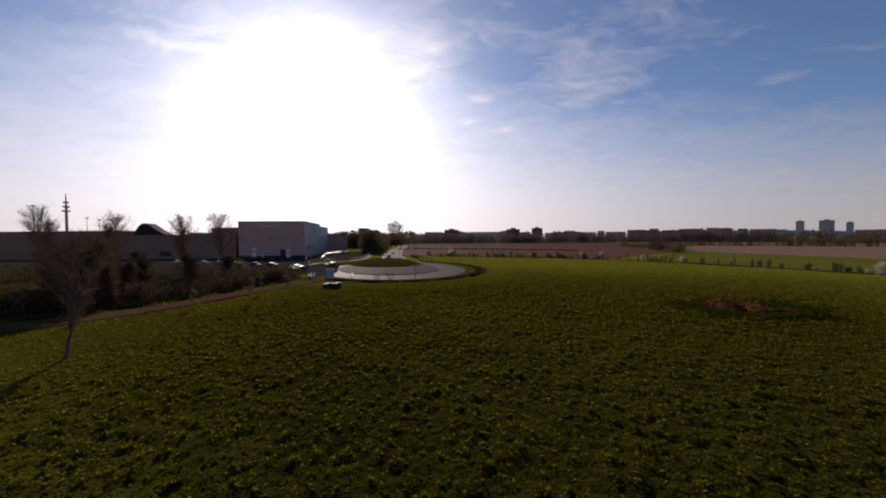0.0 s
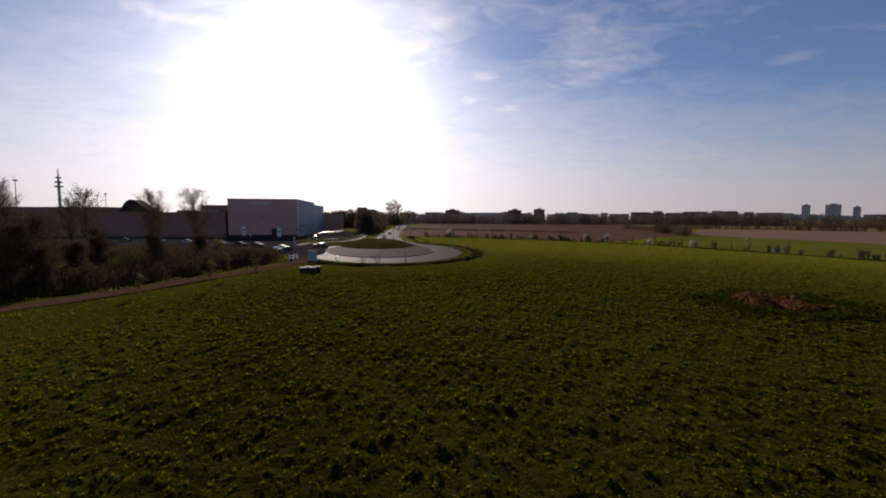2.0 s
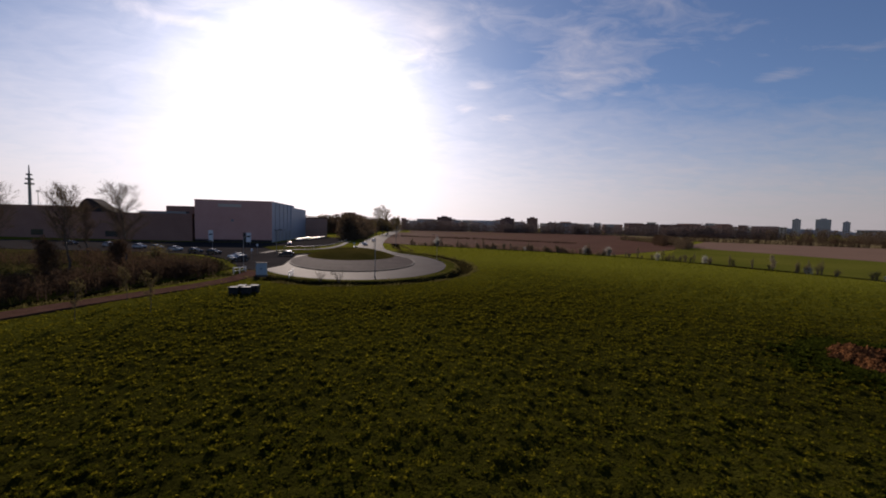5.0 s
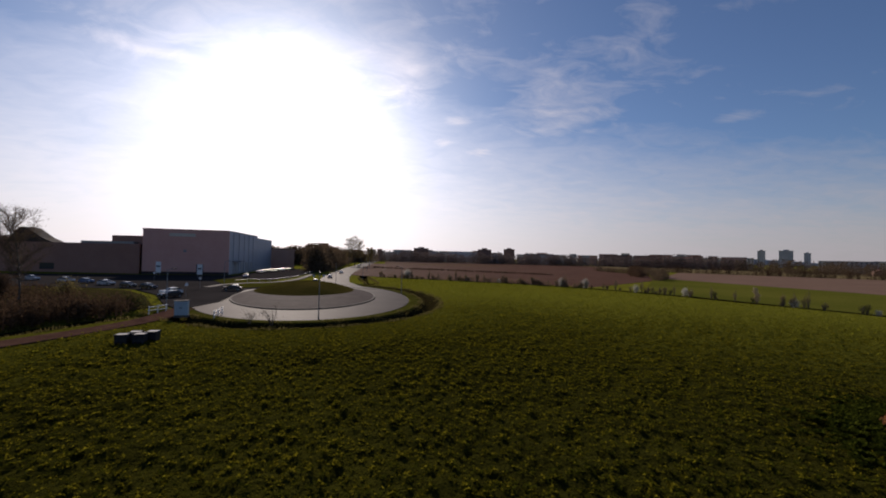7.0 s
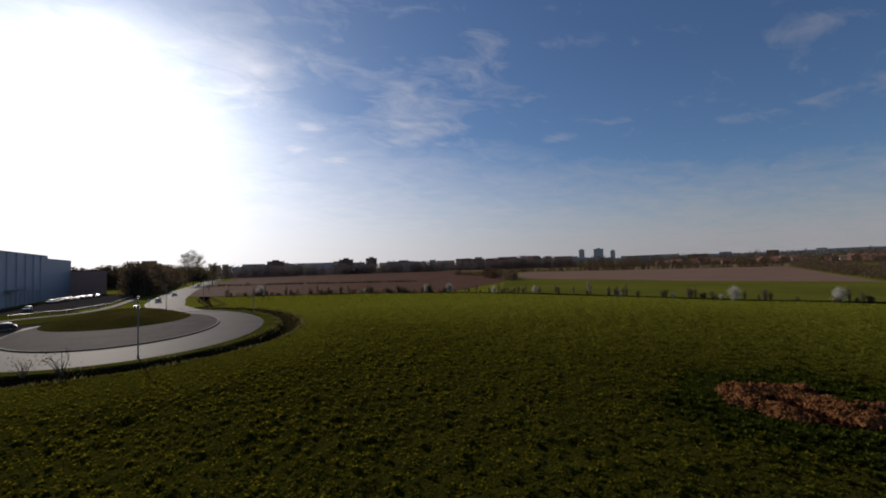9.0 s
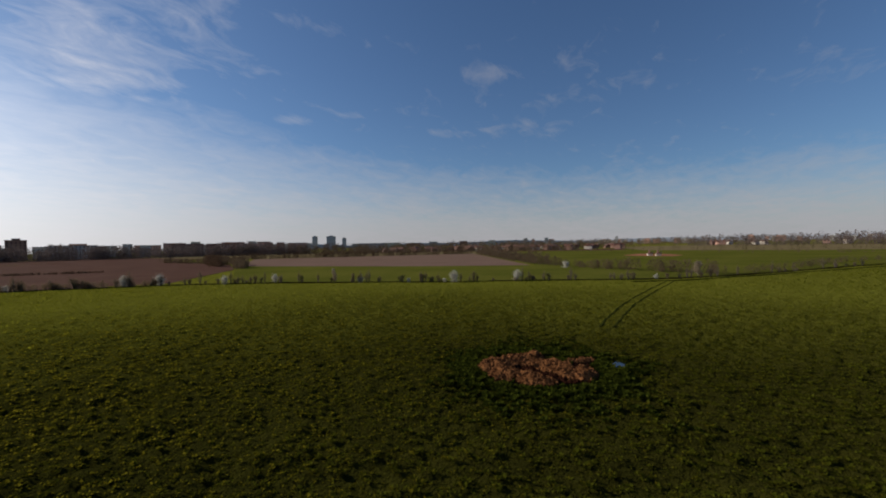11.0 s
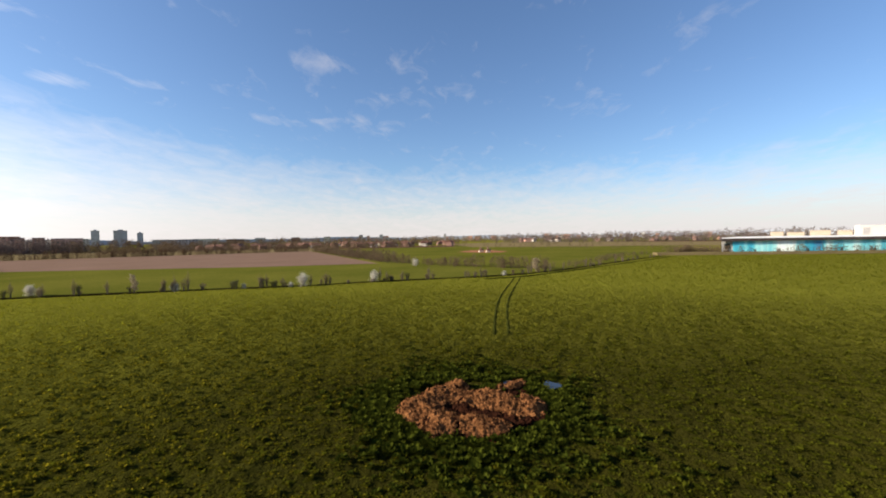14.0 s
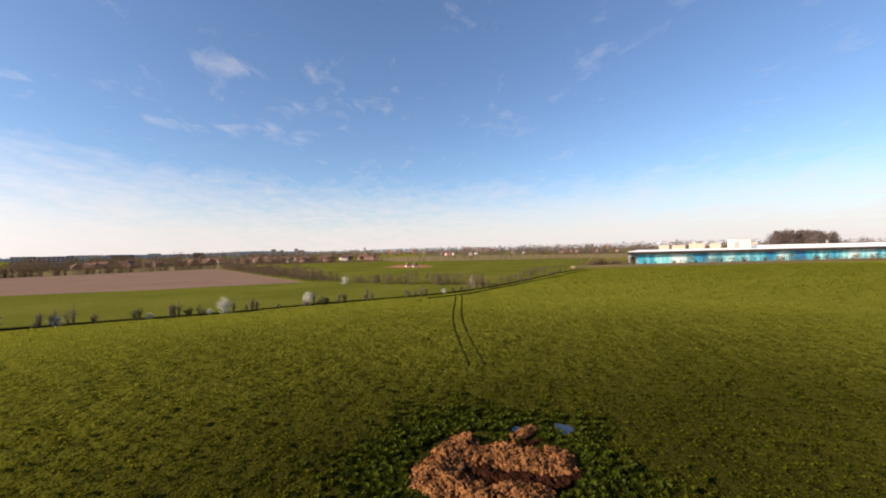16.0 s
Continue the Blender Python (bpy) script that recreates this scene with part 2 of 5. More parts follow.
GRASS = grassmat()
BLADE = leafmat("crop_leaves", (0.066, 0.0735, 0.0068), (0.095, 0.1025, 0.0093), 0.66, warm=(1.30, 1.02, 0.85))
# paler copy of the crop leaf; the outer field's glow is in its colour
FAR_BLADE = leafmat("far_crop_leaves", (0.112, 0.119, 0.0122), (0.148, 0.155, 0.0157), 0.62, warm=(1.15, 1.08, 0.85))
VERGE = mat("verge_grass", (0.028, 0.033, 0.0048), (0.069, 0.063, 0.0132), size=3, fine=0.2, bump=0.8, spec=0.0)
DITCH = mat("ditch_earth", (0.009, 0.008, 0.0032), (0.029, 0.023, 0.0083), size=2, fine=0.2, bump=0.8, spec=0.0)
ASPHALT = mat("asphalt", (0.024, 0.018, 0.0180), (0.044, 0.034, 0.0330), size=6, fine=0.08, rough=0.62, bump=0.3, spec=0.009, depth=0.012)
ROUGH = mat("rough_grass", (0.024, 0.022, 0.0072), (0.057, 0.045, 0.0168), size=5, fine=0.25, bump=0.9, spec=0.0, depth=0.15)
OLD_ASPHALT = mat("worn_asphalt", (0.026, 0.024, 0.0230), (0.042, 0.038, 0.0371), size=8, fine=0.1, rough=0.9, bump=0.3, spec=0.0, depth=0.02)
PAVING = mat("paving", (0.040, 0.031, 0.0300), (0.068, 0.053, 0.0500), size=2, fine=0.15, rough=0.75, bump=0.3, depth=0.02, spec=0.005)
KNOLL_GRASS = mat("knoll_grass", (0.026, 0.026, 0.0055), (0.070, 0.054, 0.0150), size=4, fine=0.3, bump=0.8, spec=0.0, depth=0.1)
KERB = mat("kerb_concrete", (0.066, 0.058, 0.0528), (0.111, 0.101, 0.0912), size=1, rough=0.8, spec=0.02)
GRAVEL = mat("track_gravel", (0.051, 0.027, 0.0204), (0.092, 0.053, 0.0394), size=1.2, fine=0.15, bump=0.6, spec=0.0)
SOIL = mat("ploughed_soil", (0.060, 0.030, 0.0205), (0.104, 0.055, 0.0390), size=14, fine=0.6, bump=0.6, spec=0.004)
PALE = mat("harrowed_soil", (0.132, 0.084, 0.0600), (0.174, 0.114, 0.0840), size=20, fine=0.8, bump=0.5, spec=0.004)
# dark clay; its colour also carries the shade of the heap's hollows
SHADE_CLAY = mat("shade_clay", (0.008, 0.004, 0.003), (0.034, 0.012, 0.006), size=0.5, fine=0.05, bump=0.9, spec=0.0, depth=0.05)
RED_EARTH = mat("red_earth", (0.20, 0.085, 0.050), (0.30, 0.135, 0.080), size=8, fine=0.6, bump=0.5, spec=0.0)
CLAY = mat("clay_earth", (0.040, 0.016, 0.007), (0.27, 0.118, 0.046), size=0.5, fine=0.05, bump=0.9, spec=0.0, depth=0.06)
DRY = mat("dry_grass", (0.120, 0.093, 0.0450), (0.180, 0.141, 0.0720), size=10, fine=0.5, bump=0.5, spec=0.0)
FAR_GREEN = mat("far_meadow", (0.060, 0.068, 0.0100), (0.112, 0.108, 0.0200), size=30, fine=0.8, bump=0.8, spec=0.0, depth=0.2)
BARK = mat("bark", (0.055, 0.045, 0.035), (0.12, 0.10, 0.08), size=0.5, bump=0.6)
TWIG = leafmat("twigs", (0.085, 0.058, 0.042), (0.15, 0.105, 0.075), 0.25)
BUD = leafmat("spring_leaves", (0.10, 0.085, 0.030), (0.19, 0.150, 0.060), 0.4)
PALE_BUD = leafmat("pale_buds", (0.28, 0.23, 0.15), (0.38, 0.31, 0.21), 0.35)
SHRUB = leafmat("shrub_leaves", (0.035, 0.045, 0.015), (0.10, 0.09, 0.03), 0.25)
BLOSSOM = leafmat("white_blossom", (0.398, 0.376, 0.3107), (0.578, 0.556, 0.4841), 0.3)
RED_WALL = mat("red_brown_cladding", (0.58, 0.29, 0.235), (0.65, 0.35, 0.29), size=6, fine=0.6, bump=0.1, rough=0.7)
GREY_WALL = mat("grey_blue_cladding", (0.36, 0.37, 0.40), (0.44, 0.45, 0.48), size=6, fine=0.6, bump=0.1, rough=0.6)
WAREHOUSE = mat("umber_wall", (0.27, 0.135, 0.10), (0.34, 0.18, 0.135), size=5, fine=0.5, bump=0.2)
BROWN_WALL = mat("brown_wall", (0.46, 0.25, 0.185), (0.53, 0.31, 0.23), size=5, fine=0.5, bump=0.2)
DARK_ROOF = mat("dark_roof", (0.035, 0.028, 0.028), (0.065, 0.053, 0.05), size=3, bump=0.2, spec=0.05)
CREAM = mat("cream_render", (0.50, 0.44, 0.36), (0.60, 0.54, 0.45), size=5, bump=0.1)
BRICK = mat("brick_red", (0.21, 0.115, 0.085), (0.26, 0.15, 0.115), size=4, bump=0.2)
CONC = mat("concrete", (0.33, 0.32, 0.31), (0.42, 0.41, 0.39), size=4, bump=0.15)
TOWER = mat("pale_blue_render", (0.50, 0.47, 0.47), (0.58, 0.55, 0.55), size=8, bump=0.1)
WHITE = mat("white_sheet", (0.72, 0.71, 0.69), (0.80, 0.79, 0.77), size=5, bump=0.05, rough=0.5)
STONE_WHITE = mat("off_white_sheet", (0.62, 0.57, 0.51), (0.70, 0.65, 0.59), size=5, bump=0.05, rough=0.6)
STEEL = mat("galvanised_steel", (0.209, 0.215, 0.2200), (0.275, 0.281, 0.2860), size=0.5, rough=0.45, metal=0.7, bump=0.05)
DARK = mat("dark_plastic", (0.02, 0.02, 0.022), (0.04, 0.04, 0.042), size=0.4, rough=0.6, bump=0.05, spec=0.08)
GREYBLUE = mat("cabinet_paint", (0.34, 0.42, 0.45), (0.40, 0.48, 0.51), size=0.6, rough=0.6, bump=0.05, spec=0.1)
GLASS = glassmat("dark_glass")
FAR_PANE = mat("far_window_panes", (0.020, 0.021, 0.024), (0.035, 0.036, 0.040), size=2, bump=0, spec=0.02)
STONE = mat("pale_stone", (0.34, 0.29, 0.23), (0.42, 0.36, 0.29), size=6, bump=0.1, spec=0.02)
PANEL = panelmat()
ROOF_TILE = mat("roof_tiles", (0.11, 0.046, 0.034), (0.17, 0.075, 0.052), size=3, bump=0.3)
RUT = mat("pressed_crop", (0.014, 0.018, 0.0031), (0.037, 0.039, 0.0073), size=1, fine=0.15, bump=0.6, spec=0.0)
DARK_BLADE = leafmat("broad_leaves", (0.026, 0.034, 0.0041), (0.056, 0.066, 0.0078), 0.34)
WATER = glassmat("puddle_water", (0.02, 0.025, 0.03))


# ---- helpers for things ----
def part(name, bm, material, parent=None, label=""):
    me = bpy.data.meshes.new(name)
    bm.to_mesh(me)
    bm.free()
    me.materials.append(material)
    ob = new(name, me)
    ob.parent = parent
    if label:
        ob["label"] = label
    return ob


def raw(name, verts, faces, material, parent=None, smooth=False):
    me = bpy.data.meshes.new(name)
    me.from_pydata(verts, [], faces)
    me.materials.append(material)
    if smooth:
        me.shade_smooth()
    ob = new(name, me)
    ob.parent = parent
    return ob


def tris(name, v, material, parent=None):
    """Loose triangles from an array of n x 3 x 3."""
    k = len(v)
    me = bpy.data.meshes.new(name)
    me.vertices.add(3 * k)
    me.vertices.foreach_set("co", np.asarray(v, dtype=np.float32).ravel())
    me.loops.add(3 * k)
    me.loops.foreach_set("vertex_index", np.arange(3 * k, dtype=np.int32))
    me.polygons.add(k)
    me.polygons.foreach_set("loop_start", np.arange(0, 3 * k, 3, dtype=np.int32))
    me.update(calc_edges=True)
    me.materials.append(material)
    ob = new(name, me)
    ob.parent = parent
    return ob


def group(name, x, y, z, rz, label, category, grp="", kind=""):
    ob = new(name)
    ob.matrix_world = pose(x, y, z, 0, 0, rz)
    return tagged(ob, label, category, grp, kind)


def box(bm, x0, x1, y0, y1, z0, z1, bevel=0.0):
    m = Matrix.LocRotScale(((x0 + x1) / 2, (y0 + y1) / 2, (z0 + z1) / 2), None, (x1 - x0, y1 - y0, z1 - z0))
    vs = bmesh.ops.create_cube(bm, size=1.0, matrix=m)["verts"]
    if bevel:
        es = list({e for v in vs for e in v.link_edges})
        bmesh.ops.bevel(bm, geom=es, offset=bevel, segments=2, affect="EDGES")
    return bm


def boxed(x0, x1, y0, y1, z0, z1, bevel=0.0):
    return box(bmesh.new(), x0, x1, y0, y1, z0, z1, bevel)


def tube(bm, a, b, ra, rb, sides=6):
    a, b = Vector(a), Vector(b)
    q = (b - a).to_track_quat("Z", "Y")
    rings = []
    for c, r in ((a, ra), (b, rb)):
        rings.append([bm.verts.new(c + q @ Vector((r * math.cos(i * math.tau / sides), r * math.sin(i * math.tau / sides), 0))) for i in range(sides)])
    for i in range(sides):
        j = (i + 1) % sides
        bm.faces.new((rings[0][i], rings[0][j], rings[1][j], rings[1][i]))
    bm.faces.new(rings[1])
    bm.faces.new(rings[0][::-1])
    return bm


def strip(name, left, right, z, material, thick=0.06, parent=None):
    """A slab between two lines of the same count of points, with sides."""
    n = len(left)
    v = [(*p, z) for p in left] + [(*p, z) for p in right] + [(*p, z - thick) for p in left] + [(*p, z - thick) for p in right]
    f = []
    for i in range(n - 1):
        f += [(n + i, n + i + 1, i + 1, i), (i, i + 1, 2 * n + i + 1, 2 * n + i), (n + i + 1, n + i, 3 * n + i, 3 * n + i + 1)]
    f += [(0, 2 * n, 3 * n, n), (n - 1, 2 * n - 1, 4 * n - 1, 3 * n - 1)]
    return raw(name, v, f, material, parent)


def sheet(name, outline, z, material, thick=0.08, parent=None):
    bm = bmesh.new()
    top = [bm.verts.new((*p, z)) for p in outline]
    bm.faces.new(top)
    low = [bm.verts.new((*p, z - thick)) for p in outline]
    for i in range(len(top)):
        j = (i + 1) % len(top)
        bm.faces.new((top[i], low[i], low[j], top[j]))
    bmesh.ops.recalc_face_normals(bm, faces=bm.faces)
    return part(name, bm, material, parent)


def smooth_line(pts, step=2.0):
    """Catmull-Rom through the points."""
    p = [np.array(q, float) for q in pts]
    p = [2 * p[0] - p[1]] + p + [2 * p[-1] - p[-2]]
    out = []
    for i in range(1, len(p) - 2):
        k = max(2, int(np.linalg.norm(p[i + 1] - p[i]) / step))
        for j in range(k):
            t = j / k
            out.append(0.5 * (2 * p[i] + (p[i + 1] - p[i - 1]) * t + (2 * p[i - 1] - 5 * p[i] + 4 * p[i + 1] - p[i + 2]) * t * t
                              + (3 * p[i] - p[i - 1] - 3 * p[i + 1] + p[i + 2]) * t ** 3))
    out.append(p[-2])
    return np.array(out)


def offset_line(line, d):
    t = np.gradient(line, axis=0)
    t /= np.linalg.norm(t, axis=1)[:, None]
    return line + d * np.stack([t[:, 1], -t[:, 0]], 1)


def dist_line(x, y, line):
    """Distance of points to a polyline."""
    best = np.full(np.shape(x), 1e9)
    for a, b in zip(line[:-1], line[1:]):
        ab = b - a
        t = np.clip(((x - a[0]) * ab[0] + (y - a[1]) * ab[1]) / (ab @ ab), 0, 1)
        best = np.minimum(best, np.hypot(x - a[0] - t * ab[0], y - a[1] - t * ab[1]))
    return best


# ---- plan: roundabout, roads, ditch ----
AX = np.array((-0.21, 0.978))
AY = np.array((0.978, 0.21))


def oval(cx, cy, a, b, k=72, a0=0.0, a1=360.0):
    s = np.radians(np.linspace(a0, a1, k))
    return np.array([cx, cy]) + np.outer(a * np.cos(s), AX) + np.outer(b * np.sin(s), AY)


RING = (-12.5, 109.0, 31.0, 18.7)
APRON = (-13.3, 110.0, 22.0, 13.0)
KNOLL = (-14.5, 114.0, 14.0, 9.6)
# the ditch follows the ring from the culvert round to the long road, then runs beside that road
arc = oval(RING[0], RING[1], RING[2] + 3.7, RING[3] + 4.0, 40, 236, 28)[::1]
DITCH_LINE = np.concatenate([arc, [(-4.0, 146.0), (-10.5, 182.0), (-21.0, 334.0)]])
SIDE_TRACK = smooth_line([(100.0, 43.5), (107.0, 33.5), (123.0, 20.0), (155.0, -5.5), (188.0, -31.0)], 3)
DITCH_LEFT = smooth_line([(-22.5, 84.5), (-27.5, 81.5), (-30.5, 73.5), (-33.2, 65.0), (-35.2, 57.0), (-37.4, 50.5), (-44.0, 43.0), (-61.0, 33.0)], 3)


def ripple(x, y, rng, wave, n=14):
    """A rough field of bumps, about -2 to 2, of the given wave length."""
    out = np.zeros_like(x)
    for _ in range(n):
        a, k = rng.uniform(0, math.tau), math.tau / (wave * rng.uniform(0.6, 1.7))
        out += np.sin((x * math.cos(a) + y * math.sin(a)) * k + rng.uniform(0, math.tau))
    return out / math.sqrt(n / 2)


def ground_height(x, y):
    z = 0.05 * np.sin(x * 0.21 + 1.3) * np.cos(y * 0.17) + 0.03 * np.sin(x * 0.63 + y * 0.41)
    near = np.clip(1 - np.hypot(x - 10, y - 70) / 260, 0, 1)
    z = z * np.clip(near * 3, 0, 1) - 0.03
    # flat under the built-up side
    u, v = (x - RING[0]) * AX[0] + (y - RING[1]) * AX[1], (x - RING[0]) * AY[0] + (y - RING[1]) * AY[1]
    rho = np.sqrt((u / RING[2]) ** 2 + (v / RING[3]) ** 2)
    # uneven tilth in the near field
    field = np.clip((x + 21) / 6, 0, 1) * np.clip((rho - 1.35) * 4, 0, 1) * np.clip((95 - np.hypot(x - 12, y - 38)) / 25, 0, 1) * np.clip((np.hypot(x - 33.6, y - 43.6) - 5) / 3, 0, 1)
    bump = np.sin(x * 0.93 + 1.7 * np.sin(y * 0.31)) * np.sin(y * 1.21 + 1.3 * np.sin(x * 0.43)) + 0.8 * np.sin(x * 1.9 + y * 1.1 + np.sin(y * 0.7) * 1.5) * np.sin(y * 2.3 - x * 0.6)
    z = z + 0.06 * field * bump
    # hummocks of the crop's clumps
    hum = np.clip((x + 26) / 4, 0, 1) * np.clip((rho - 1.35) * 4, 0, 1) * np.clip((74 - np.hypot(x - 14, y - 40)) / 30, 0, 1) * np.clip((np.hypot(x - 33.6, y - 43.6) - 4.4) / 1.5, 0, 1)
    z = z + hum * (0.048 * ripple(x, y, np.random.default_rng(3), 0.8) + 0.022 * ripple(x, y, np.random.default_rng(6), 3.0))
    z = np.where(rho < 1.06, -0.06, z)
    for line, wide, deep in ((DITCH_LINE, 1.45, 1.15), (DITCH_LEFT, 2.0, 1.1)):
        d = dist_line(x, y, line)
        z = z - deep * np.clip(1.25 - d / wide, 0, 1) ** 1.2 * (d < wide * 1.3)
    return z


def build_ground():
    def axis(stops, far, mid):
        core = np.concatenate([np.arange(a, b - 0.01, d) for a, b, d in stops] + [[stops[-1][1]]])
        out, back = [core[-1]], [core[0]]
        while out[-1] < far:
            out.append(out[-1] + max(mid, (out[-1] - core[-1]) * 0.35 + 1))
        while back[-1] > -far:
            back.append(back[-1] - max(mid, (core[0] - back[-1]) * 0.35 + 1))
        return np.concatenate([back[:0:-1], core, out[1:]])
    xs = axis(((-66, -27, 0.55), (-27, 62, 0.3), (62, 86, 0.6)), 4600, 2)
    ys = axis(((-8, 2, 0.5), (2, 84, 0.3), (84, 190, 0.6)), 4600, 2)
    X, Y = np.meshgrid(xs, ys)
    Z = ground_height(X, Y)
    n, m = X.shape
    idx = np.arange(n * m).reshape(n, m)
    f = np.stack([idx[:-1, :-1], idx[:-1, 1:], idx[1:, 1:], idx[1:, :-1]], -1).reshape(-1, 4)
    me = bpy.data.meshes.new("ground")
    k = len(f)
    me.vertices.add(n * m)
    me.vertices.foreach_set("co", np.stack([X, Y, Z], -1).astype(np.float32).ravel())
    me.loops.add(4 * k)
    me.loops.foreach_set("vertex_index", f.astype(np.int32).ravel())
    me.polygons.add(k)
    me.polygons.foreach_set("loop_start", np.arange(0, 4 * k, 4, dtype=np.int32))
    me.update(calc_edges=True)
    me.shade_smooth()
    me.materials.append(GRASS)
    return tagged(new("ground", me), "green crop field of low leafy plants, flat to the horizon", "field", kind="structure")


build_ground()


def crop(name, material, label, zones, seed):
    """Low leafy clumps that cover the field. A zone: bounds, plants a square metre, size, leaves, where it fades in and out."""
    rng = np.random.default_rng(seed)
    out = []
    for (x0, x1, y0, y1), per, size, lv, (f0, f1, f2, f3) in zones:
        k = int((x1 - x0) * (y1 - y0) * per)
        x, y = rng.uniform(x0, x1, k), rng.uniform(y0, y1, k)
        d = np.minimum(np.hypot(x - 12, y - 38), np.hypot(x - 3, y - 18) + 3)
        chance = np.clip((d - f0) / max(1, f1 - f0), 0, 1) * np.clip((f3 - d) / (f3 - f2), 0, 1)
        chance = chance * np.clip(np.minimum(np.minimum(x - x0, x1 - x), np.minimum(y - y0, y1 - y)) / 8, 0, 1)
        keep = rng.uniform(0, 1, k) < chance
        u, v = (x - RING[0]) * AX[0] + (y - RING[1]) * AX[1], (x - RING[0]) * AY[0] + (y - RING[1]) * AY[1]
        keep &= np.sqrt((u / (RING[2] + 5.6)) ** 2 + (v / (RING[3] + 5.9)) ** 2) > 1
        keep &= x > -27.3 + (y - 60) * 0.24 - (y < 60) * (60 - y) * 0.10 - (y < 45) * (45 - y) * 0.45
        keep &= np.hypot((x - 33.6) / 3.8, (y - 43.7) / 4.2) > 1
        keep &= ~((x > 47) & ((np.abs(np.abs(y - track_y(x)) - 0.66) < 0.31)))
        hy = np.interp(x, *np.array(sorted(((-6, 182), (20, 167.5), (41, 155), (60, 137), (72.5, 116), (80, 97), (84.5, 85.5), (88.3, 76), (95.5, 64), (108.5, 37), (129, 17), (170, -13)))).T)
        keep &= y < hy - 1.5
        keep &= (x < 98) | (dist_line(x, y, SIDE_TRACK) > 0.9)
        keep &= ~((x < -4) & (y > 118)) & ~((x < -24) & (y > 78))
        x, y = x[keep], y[keep]
        clump = ripple(x, y, np.random.default_rng(3), 0.8) * 0.95 + ripple(x, y, np.random.default_rng(6), 5.0) * 0.35
        broad = ripple(x, y, np.random.default_rng(9), 17.0)
        keep = rng.uniform(-4.4, -0.9, len(x)) < clump + 0.15 * broad
        x, y, clump = x[keep], y[keep], clump[keep]
        k = len(x)
        z = ground_height(x, y)
        s = size * rng.uniform(0.6, 1.3, k) * np.clip(1.0 + 0.20 * clump, 0.74, 1.5)
        a, rise = rng.uniform(0, math.tau, (k, lv)), rng.uniform(0.05, 0.95, (k, lv))
        lean = np.sqrt(1.05 - rise ** 2)
        foot = np.stack([x, y, z - 0.02], -1)[:, None, :] + np.stack([rng.normal(0, 0.25, (k, lv)) * s[:, None], rng.normal(0, 0.25, (k, lv)) * s[:, None], np.zeros((k, lv))], -1)
        tip = np.stack([np.cos(a) * lean, np.sin(a) * lean, rise * 0.85], -1) * s[:, None, None] * rng.uniform(0.7, 1.15, (k, lv, 1))
        side = np.stack([-np.sin(a), np.cos(a), np.zeros((k, lv))], -1) * s[:, None, None] * 0.35
        v3 = np.stack([foot + tip * 0.4 - side, foot + tip * 0.4 + side, foot + tip], 2)
        out.append(v3.reshape(-1, 3, 3))
    tagged(tris(name, np.concatenate(out), material), label, "crop", kind="stuff")


def track_y(x):
    """Middle line of the wheel tracks, bending slightly."""
    return 41.9 - (x - 51.0) * 0.082 + 0.7 * np.sin((x - 51.0) * 0.085) - 0.35


crop("crop_plants", BLADE, "low leafy green crop plants covering the field in clumps",
     (((-30, 56, -6, 84), 19.0, 0.142, 8, (-1, 0, 25, 42)), ((-66, 90, -40, 120), 8.0, 0.165, 6, (25, 40, 44, 70))), 4)
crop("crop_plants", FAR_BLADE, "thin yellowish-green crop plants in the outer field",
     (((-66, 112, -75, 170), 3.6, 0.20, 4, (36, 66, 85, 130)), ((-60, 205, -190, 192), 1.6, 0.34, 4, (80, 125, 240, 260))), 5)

# verge and ditch banks
s_in = oval(RING[0], RING[1], RING[2] + 0.25, RING[3] + 0.25, 60, 252, 20)
s_out = oval(RING[0], RING[1], RING[2] + 1.9, RING[3] + 2.1, 60, 252, 20)
tagged(strip("verge", s_out, s_in, 0.05, VERGE, 0.12), "yellow-green grass verge beside the roundabout", "verge", kind="structure")


def ditch_bed():
    rng = np.random.default_rng(8)
    for nm, line in (("ditch", DITCH_LINE), ("ditch", DITCH_LEFT)):
        ln = smooth_line(line[:45], 1.2) if len(line) > 20 else line
        v, f = [], []
        for off in (-1.65, -1.15, -0.45, 0.45, 1.15, 1.65):
            for p in offset_line(ln, off):
                z = float(ground_height(np.array([p[0]]), np.array([p[1]]))[0])
                v.append((p[0], p[1], z + 0.035 + rng.uniform(-0.02, 0.03)))
        n = len(ln)
        for r in range(5):
            f += [(r * n + i, r * n + i + 1, (r + 1) * n + i + 1, (r + 1) * n + i) for i in range(n - 1)]
        ob = raw(nm, v, f, DITCH, smooth=True)
        tagged(ob, "dark earth drainage ditch with steep banks", "ditch", kind="structure")


ditch_bed()


